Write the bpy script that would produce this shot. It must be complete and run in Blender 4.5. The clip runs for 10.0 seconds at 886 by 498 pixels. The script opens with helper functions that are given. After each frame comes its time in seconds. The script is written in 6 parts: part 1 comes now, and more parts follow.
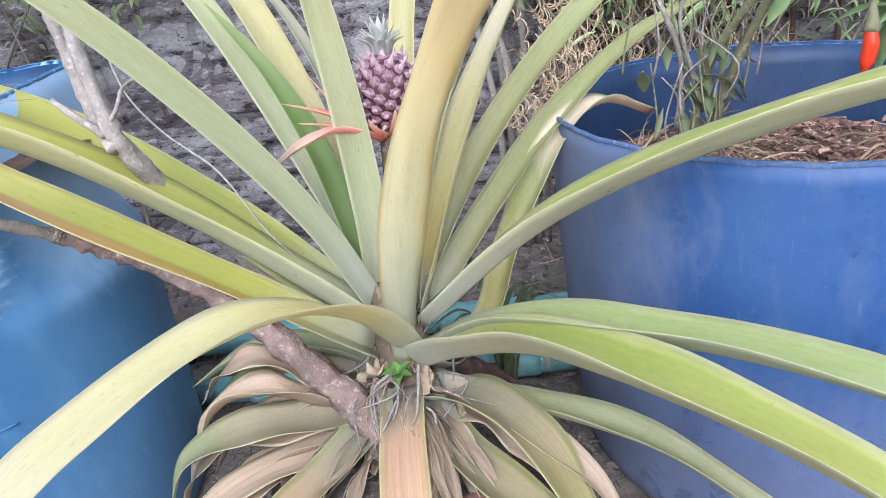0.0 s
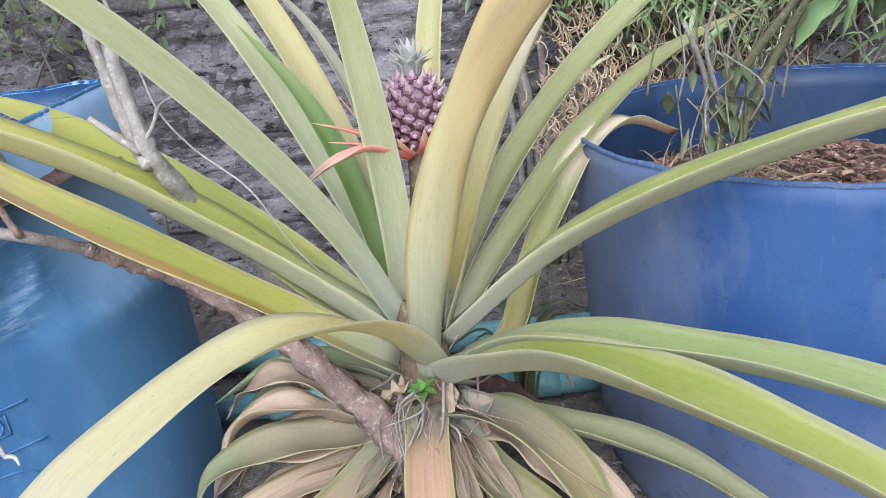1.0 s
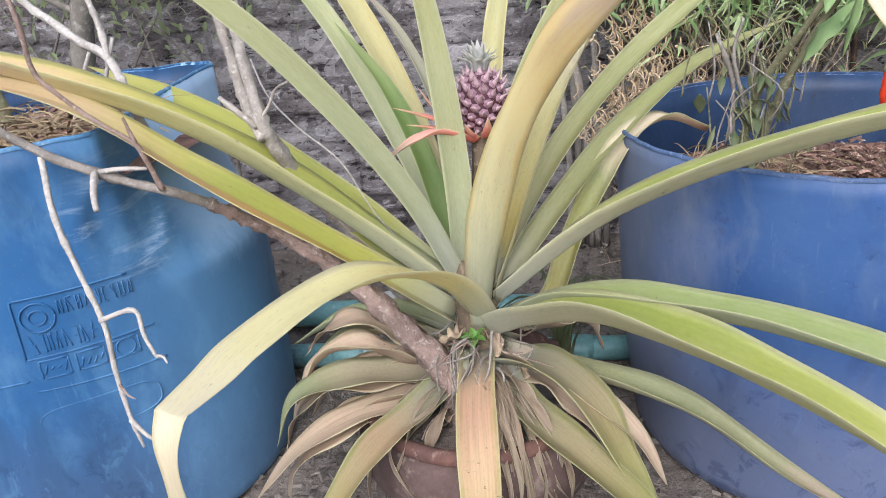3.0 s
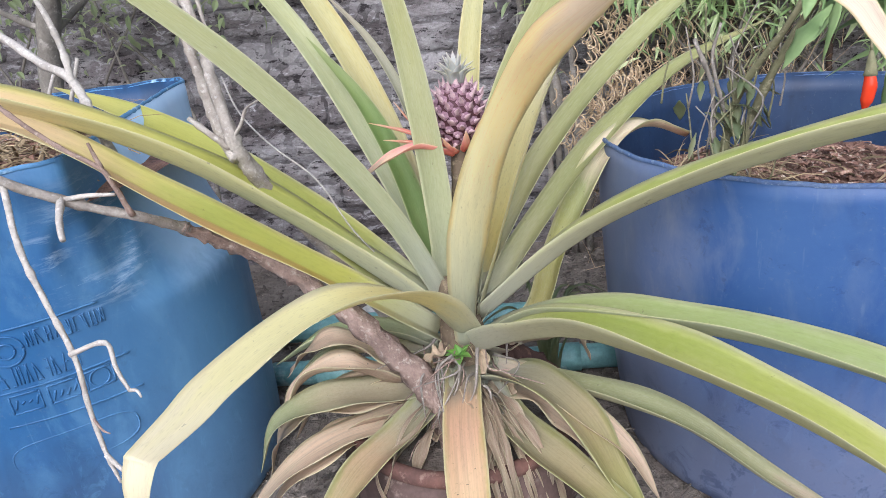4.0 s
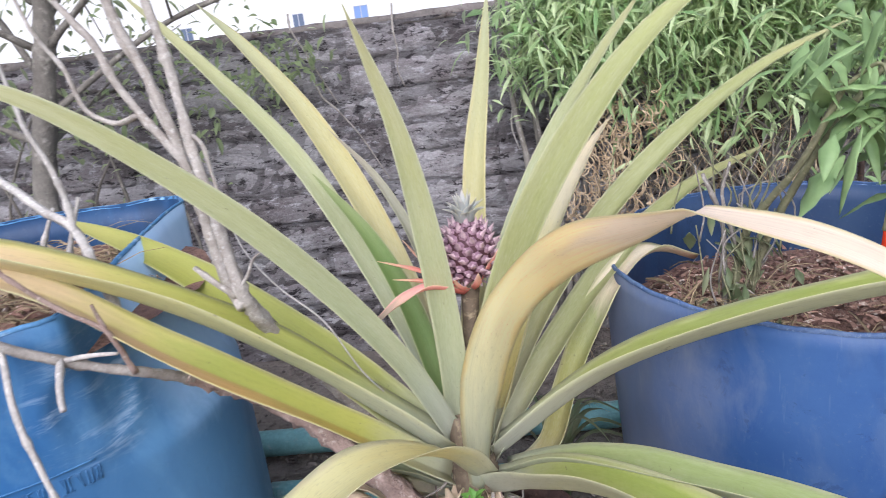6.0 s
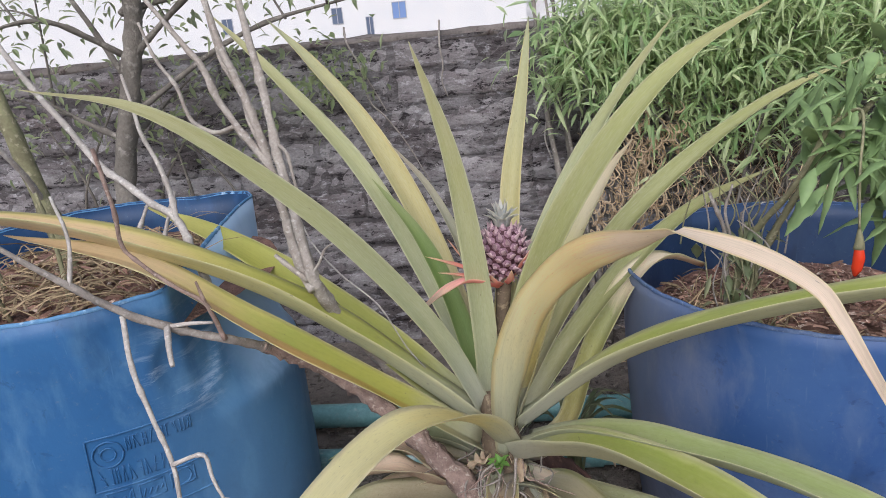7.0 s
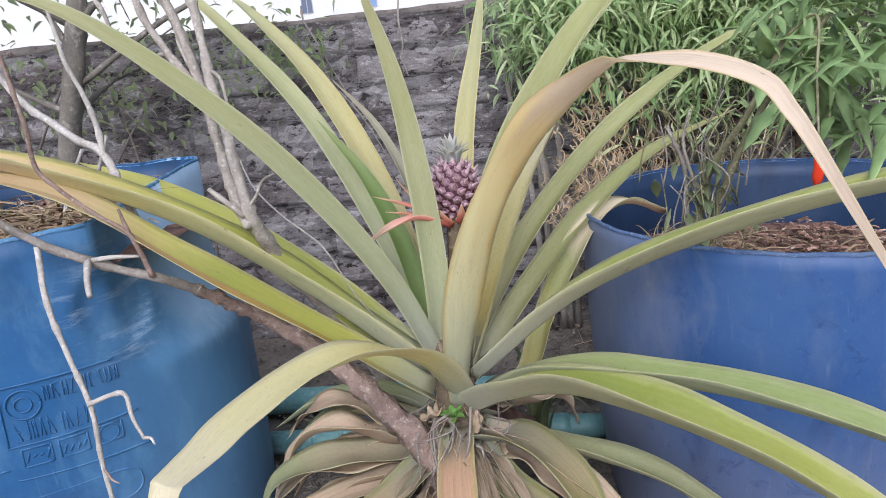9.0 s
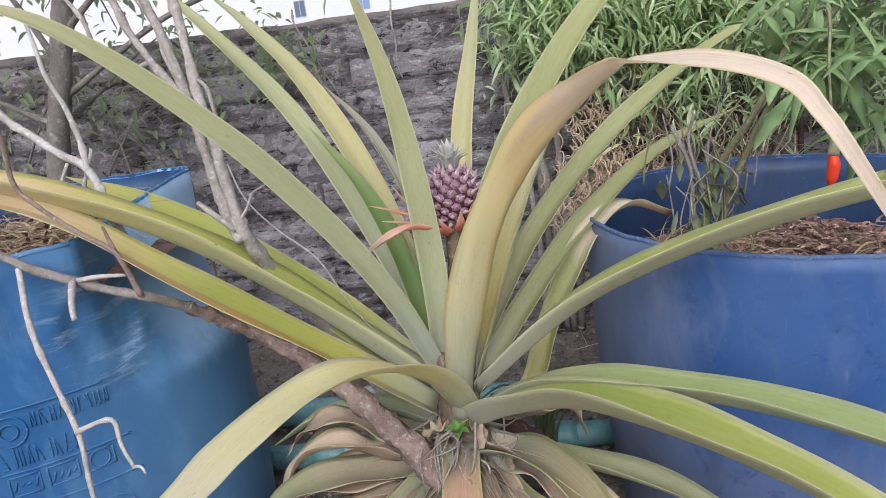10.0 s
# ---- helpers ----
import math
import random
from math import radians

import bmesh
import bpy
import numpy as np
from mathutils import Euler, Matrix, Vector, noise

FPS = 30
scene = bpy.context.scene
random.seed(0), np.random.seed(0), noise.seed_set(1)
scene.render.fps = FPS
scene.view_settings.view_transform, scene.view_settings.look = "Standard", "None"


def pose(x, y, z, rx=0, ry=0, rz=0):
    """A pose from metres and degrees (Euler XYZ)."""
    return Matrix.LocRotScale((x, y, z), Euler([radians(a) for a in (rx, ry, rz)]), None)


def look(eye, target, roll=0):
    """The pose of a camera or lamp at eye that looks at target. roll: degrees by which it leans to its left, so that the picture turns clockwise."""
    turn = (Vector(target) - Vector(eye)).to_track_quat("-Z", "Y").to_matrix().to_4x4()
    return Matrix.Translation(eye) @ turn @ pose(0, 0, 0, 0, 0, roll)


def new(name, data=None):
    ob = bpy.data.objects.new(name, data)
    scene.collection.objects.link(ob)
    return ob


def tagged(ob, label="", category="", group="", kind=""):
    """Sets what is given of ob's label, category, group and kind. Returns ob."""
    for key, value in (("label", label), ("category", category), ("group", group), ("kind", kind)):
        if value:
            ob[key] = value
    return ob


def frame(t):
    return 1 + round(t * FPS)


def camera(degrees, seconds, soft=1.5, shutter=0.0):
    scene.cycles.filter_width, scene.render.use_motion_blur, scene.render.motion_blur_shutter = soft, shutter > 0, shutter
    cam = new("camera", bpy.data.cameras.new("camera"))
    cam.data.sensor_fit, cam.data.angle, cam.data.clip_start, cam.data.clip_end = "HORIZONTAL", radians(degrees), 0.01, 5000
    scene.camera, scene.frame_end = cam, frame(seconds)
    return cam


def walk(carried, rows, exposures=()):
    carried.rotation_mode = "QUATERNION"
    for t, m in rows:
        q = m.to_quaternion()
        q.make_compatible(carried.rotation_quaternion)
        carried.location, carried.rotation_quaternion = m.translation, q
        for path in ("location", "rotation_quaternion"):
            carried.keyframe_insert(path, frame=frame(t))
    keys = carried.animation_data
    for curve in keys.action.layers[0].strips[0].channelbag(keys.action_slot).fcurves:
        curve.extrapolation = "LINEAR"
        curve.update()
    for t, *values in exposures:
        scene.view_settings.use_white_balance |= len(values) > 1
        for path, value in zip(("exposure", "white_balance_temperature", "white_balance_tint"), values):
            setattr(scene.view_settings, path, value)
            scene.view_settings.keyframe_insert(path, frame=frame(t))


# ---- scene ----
cam = camera(65.3, 10.0, soft=0.7, shutter=0.25)
# seconds, eye (x, y, z), turn (rx, ry, rz)
ROWS = [
    (0, 0.0942, -0.6693, 0.6374, 66.08, 6.59, -0.02),
    (0.5, 0.0909, -0.6650, 0.6390, 67.45, 6.58, 1.04),
    (1, 0.0780, -0.6759, 0.6383, 67.96, 6.51, 0.99),
    (1.2, 0.0850, -0.6850, 0.6465, 67.10, 6.10, 0.80),
    (1.4, 0.0864, -0.6906, 0.6471, 67.02, 6.05, 0.74),
    (1.5, 0.0796, -0.7364, 0.6444, 67.00, 5.77, 3.61),
    (1.8, 0.0708, -0.7591, 0.6551, 64.79, 5.22, 6.28),
    (2, 0.0631, -0.8004, 0.6533, 66.00, 5.26, 7.29),
    (2.2, 0.0617, -0.8136, 0.6591, 66.66, 4.25, 6.27),
    (2.5, 0.0626, -0.8300, 0.6550, 66.46, 4.04, 6.46),
    (3, 0.0726, -0.8120, 0.6709, 67.26, 5.11, 5.55),
    (3.2, 0.0734, -0.8031, 0.6761, 67.62, 5.59, 5.16),
    (4.3, 0.0787, -0.7760, 0.6785, 67.24, 6.49, 3.17),
    (4.5, 0.0843, -0.7607, 0.6772, 67.22, 6.74, 2.51),
    (5, 0.0864, -0.7135, 0.6922, 70.41, 8.22, -1.51),
    (5.5, 0.0638, -0.6887, 0.7199, 70.75, 8.06, 0.18),
    (6, 0.0528, -0.7388, 0.7653, 71.96, 6.95, 2.18),
    (6.2, 0.0444, -0.7911, 0.7840, 72.06, 5.41, 4.21),
    (7.3, 0.0506, -0.8748, 0.8123, 72.09, 4.95, 5.68),
    (7.5, 0.0815, -0.8737, 0.7679, 72.46, 3.65, 6.22),
    (7.7, 0.0940, -0.8715, 0.7290, 72.55, 4.70, 5.92),
    (8, 0.1128, -0.8682, 0.6710, 72.08, 6.38, 5.47),
    (8.5, 0.0904, -0.8594, 0.6700, 73.96, 6.24, 3.03),
    (9, 0.0725, -0.8579, 0.6768, 74.38, 5.50, 3.14),
    (9.5, 0.0596, -0.8411, 0.6779, 74.28, 5.32, 2.80),
    (10, 0.0704, -0.8242, 0.6796, 74.34, 6.81, 2.68),
]
walk(cam, [(t, pose(x, y, z, rx, ry, rz)) for t, x, y, z, rx, ry, rz in ROWS], [(0.0, 0.14, 5500, 14), (1.2, -0.05, 5550, 13), (2.5, -0.05, 5850, 13), (3.2, -0.05, 5900, 13), (5.0, -0.04, 5650, 14), (6.2, -0.14, 5750, 15), (7.5, -0.8, 6050, 14), (8.5, -0.2, 5750, 14), (9.5, -0.53, 5800, 14), (10.0, -0.44, 5850, 14)])

# ---- light: bright overcast day ----
SUN_HIGH, SUN_ROUND = 42.0, 184.0  # degrees above the horizon, and round from +y towards +x
world = bpy.data.worlds.new("sky")
scene.world = world
world.use_nodes = True
wn = world.node_tree
sky = wn.nodes.new("ShaderNodeTexSky")
sky.sky_type, sky.sun_disc = "NISHITA", False
sky.sun_elevation, sky.sun_rotation = radians(SUN_HIGH), radians(SUN_ROUND)
sky.air_density, sky.dust_density, sky.ozone_density = 1.0, 6.0, 1.0
wn.nodes["Background"].inputs["Strength"].default_value = 0.215
grey = wn.nodes.new("ShaderNodeHueSaturation")
grey.inputs["Saturation"].default_value = 0.55
wn.links.new(sky.outputs[0], grey.inputs["Color"])
wn.links.new(grey.outputs[0], wn.nodes["Background"].inputs["Color"])
sun = new("sun", bpy.data.lights.new("sun", "SUN"))
sun.data.energy, sun.data.angle, sun.data.color = 1.5, radians(60), (0.97, 0.98, 1.0)
sun_way = Vector((math.sin(radians(SUN_ROUND)) * math.cos(radians(SUN_HIGH)), math.cos(radians(SUN_ROUND)) * math.cos(radians(SUN_HIGH)), math.sin(radians(SUN_HIGH))))
sun.matrix_world = look(sun_way * 20, (0, 0, 0))


# ---- materials ----
def lin(r, g, b):
    """A colour given as 0 to 255, as linear light."""
    return tuple(((c / 255 + 0.055) / 1.055) ** 2.4 if c > 10 else c / 255 / 12.92 for c in (r, g, b)) + (1.0,)


def tint(a, k):
    return (a[0] * k, a[1] * k, a[2] * k, 1)


def muted(c, k=0.17):
    """A colour dulled a little towards grey."""
    g = 0.3 * c[0] + 0.6 * c[1] + 0.1 * c[2]
    return tuple(1.06 * (v + (g - v) * k) for v in c[:3]) + (1.0,)


class Mat:
    """A short way to write node materials."""

    def __init__(self, name, rough=0.6, metal=0.0, spec=0.5):
        self.m = bpy.data.materials.new(name)
        self.m.use_nodes = True
        self.t = self.m.node_tree
        self.b = self.t.nodes["Principled BSDF"]
        self.b.inputs["Roughness"].default_value = rough
        self.b.inputs["Metallic"].default_value = metal
        self.b.inputs["Specular IOR Level"].default_value = spec

    def node(self, kind, **given):
        n = self.t.nodes.new("ShaderNode" + kind)
        for k, v in given.items():
            key = k.replace("_", " ")
            if isinstance(v, bpy.types.NodeSocket):
                self.t.links.new(v, n.inputs[key])
            else:
                n.inputs[key].default_value = v
        return n

    def coord(self, which="Object", scale=(1, 1, 1)):
        c = self.t.nodes.new("ShaderNodeTexCoord")
        m = self.node("Mapping", Vector=c.outputs[which])
        m.inputs["Scale"].default_value = scale
        return m.outputs[0]

    def noise(self, at, scale, detail=4.0, rough=0.55, distort=0.0):
        return self.node("TexNoise", Vector=at, Scale=scale, Detail=detail, Roughness=rough, Distortion=distort).outputs["Fac"]

    def ramp(self, fac, stops):
        n = self.t.nodes.new("ShaderNodeValToRGB")
        self.t.links.new(fac, n.inputs[0])
        while len(n.color_ramp.elements) < len(stops):
            n.color_ramp.elements.new(0.5)
        for e, (at, c) in zip(n.color_ramp.elements, stops):
            e.position = at
            e.color = c if isinstance(c, tuple) else (c, c, c, 1)
        return n.outputs[0]

    def mix(self, fac, a, b, blend="MIX"):
        n = self.t.nodes.new("ShaderNodeMix")
        n.data_type, n.blend_type = "RGBA", blend
        for s, v in ((n.inputs[0], fac), (n.inputs[6], a), (n.inputs[7], b)):
            if isinstance(v, bpy.types.NodeSocket):
                self.t.links.new(v, s)
            else:
                s.default_value = v
        return n.outputs[2]

    def math(self, op, a, b=0.0):
        n = self.t.nodes.new("ShaderNodeMath")
        n.operation = op
        for s, v in zip(n.inputs, (a, b)):
            if isinstance(v, bpy.types.NodeSocket):
                self.t.links.new(v, s)
            else:
                s.default_value = v
        return n.outputs[0]

    def out(self, colour=None, rough=None, bump=None, strength=0.3, distance=0.002):
        for v, k in ((colour, "Base Color"), (rough, "Roughness")):
            if isinstance(v, bpy.types.NodeSocket):
                self.t.links.new(v, self.b.inputs[k])
            elif v is not None:
                self.b.inputs[k].default_value = v
        if bump is not None:
            n = self.node("Bump", Height=bump, Strength=strength, Distance=distance)
            self.t.links.new(n.outputs[0], self.b.inputs["Normal"])
        return self.m

    def thin(self, colour, amount, clear=0.55):
        """A thin blade that lets some light through."""
        n = self.node("BsdfTranslucent", Color=self.mix(clear, colour, (0.95, 0.9, 0.7, 1)))
        mix = self.t.nodes.new("ShaderNodeMixShader")
        mix.inputs[0].default_value = amount
        self.t.links.new(self.b.outputs[0], mix.inputs[1])
        self.t.links.new(n.outputs[0], mix.inputs[2])
        self.t.links.new(mix.outputs[0], self.t.nodes["Material Output"].inputs[0])
        return self.m

    def rand(self):
        return self.t.nodes.new("ShaderNodeObjectInfo").outputs["Random"]

    def island(self):
        return self.t.nodes.new("ShaderNodeNewGeometry").outputs["Random Per Island"]


def mottled(name, a, b, c=None, scale=12.0, fine=90.0, rough=0.7, bump=0.3, distance=0.002, spec=0.4, vary=0.0):
    """A rough natural surface: two colours in patches, a third in flecks, fine grain in colour and relief."""
    m = Mat(name, rough, spec=spec)
    at = m.coord()
    patch, grain = m.noise(at, scale, 6), m.noise(at, fine, 5, 0.65)
    col = m.mix(m.ramp(patch, [(0.35, 0.0), (0.65, 1.0)]), a, b)
    if c:
        col = m.mix(m.ramp(m.noise(at, scale * 3.1, 5, 0.6), [(0.56, 0.0), (0.66, 1.0)]), col, c)
    col = m.mix(0.55, col, m.ramp(grain, [(0.3, 0.45), (0.7, 1.0)]), "MULTIPLY")
    if vary:
        col = m.mix(vary, col, m.ramp(m.island(), [(0.0, 0.25), (1.0, 1.6)]), "MULTIPLY")
    h = m.math("ADD", m.math("MULTIPLY", patch, 0.6), grain)
    return m.out(col, None, h, bump, distance)


def leaf_skin(name, stops, margin, streak=0.24, rough=0.5, spots=0.5, gain=1.0, glow=0.3, pale_foot=0.6, dusty=1.0, near=None):
    """Skin of a long leaf: colours from base to tip, a paler or yellower margin, fine streaks along it, dark specks and scars."""
    stops, margin = [(f, tint(muted(c), gain)) for f, c in stops], tint(muted(margin), gain)
    m = Mat(name, rough, spec=0.35)
    uv = m.t.nodes.new("ShaderNodeTexCoord").outputs["UV"]
    sep = m.node("SeparateXYZ", Vector=uv)
    rnd = m.rand()
    shift = m.node("CombineXYZ", X=rnd, Y=m.math("MULTIPLY", rnd, 7.0), Z=m.math("MULTIPLY", rnd, 31.0))
    at = m.node("VectorMath", Vector=uv).outputs[0]
    add = m.t.nodes[-1]
    add.operation = "ADD"
    m.t.links.new(shift.outputs[0], add.inputs[1])
    long = m.node("Mapping", Vector=at)
    long.inputs["Scale"].default_value = (24, 3, 1)
    blot = m.node("Mapping", Vector=at)
    blot.inputs["Scale"].default_value = (4, 9, 1)
    fine, patch = m.noise(long.outputs[0], 1.0, 5, 0.6), m.noise(blot.outputs[0], 1.0, 4, 0.6, 0.6)
    along = m.math("ADD", sep.outputs["Y"], m.math("MULTIPLY", m.math("SUBTRACT", patch, 0.5), 0.22))
    col = m.ramp(along, stops)
    if near:
        # the other half of the blade has aged differently
        half = m.math("ADD", sep.outputs["X"], m.math("MULTIPLY", m.math("SUBTRACT", patch, 0.5), 0.3))
        col = m.mix(m.ramp(half, [(0.42, 0.0), (0.72, 1.0)]), col, m.ramp(along, [(f, tint(muted(c), gain)) for f, c in near]))
    edge = m.math("ABSOLUTE", m.math("SUBTRACT", sep.outputs["X"], 0.5))
    edge = m.math("ADD", m.math("MULTIPLY", edge, 2.0), m.math("MULTIPLY", m.math("SUBTRACT", patch, 0.5), 0.5))
    col = m.mix(m.ramp(edge, [(0.72, 0.0), (1.02, 0.85)]), col, margin)
    line = m.math("MULTIPLY", m.math("ABSOLUTE", m.math("SUBTRACT", sep.outputs["X"], 0.5)), 2.0)
    col = m.mix(m.ramp(line, [(0.90, 0.0), (0.97, 0.55)]), col, lin(222, 220, 182))
    col = m.mix(streak, col, m.ramp(fine, [(0.28, 0.6), (0.5, 1.0), (0.72, 1.22)]), "MULTIPLY")
    bloom = m.noise(blot.outputs[0], 0.6, 3)
    col = m.mix(m.ramp(bloom, [(0.45, 0.0), (0.75, 0.35 * dusty)]), col, lin(196, 196, 160))
    speck = m.node("Mapping", Vector=at)
    speck.inputs["Scale"].default_value = (7, 60, 1)
    dark = m.noise(speck.outputs[0], 1.0, 3, 0.6)
    col = m.mix(m.ramp(dark, [(0.70, 0.0), (0.73, spots)]), col, lin(70, 62, 40))
    foot = m.math("ADD", sep.outputs["Y"], m.math("MULTIPLY", m.math("SUBTRACT", patch, 0.5), 0.15))
    col = m.mix(m.ramp(foot, [(0.02, pale_foot), (0.2, 0.0)]), col, lin(196, 200, 188))
    scurf = m.node("Mapping", Vector=at)
    scurf.inputs["Scale"].default_value = (26, 60, 1)
    dust = m.noise(scurf.outputs[0], 1.0, 4, 0.7)
    col = m.mix(m.ramp(dust, [(0.5, 0.0), (0.72, 0.32 * dusty)]), col, lin(204, 206, 190))
    col = m.mix(m.ramp(dust, [(0.3, 0.25), (0.46, 0.0)]), col, lin(96, 92, 66))
    m.out(col, m.math("ADD", rough - 0.1, m.math("MULTIPLY", patch, 0.25)), fine, 0.35, 0.0012)
    return m.thin(col, glow, 0.55)


G_GREY = lin(158, 168, 128)
YEL, TAN, BROWN = lin(196, 182, 88), lin(206, 172, 122), lin(140, 108, 74)
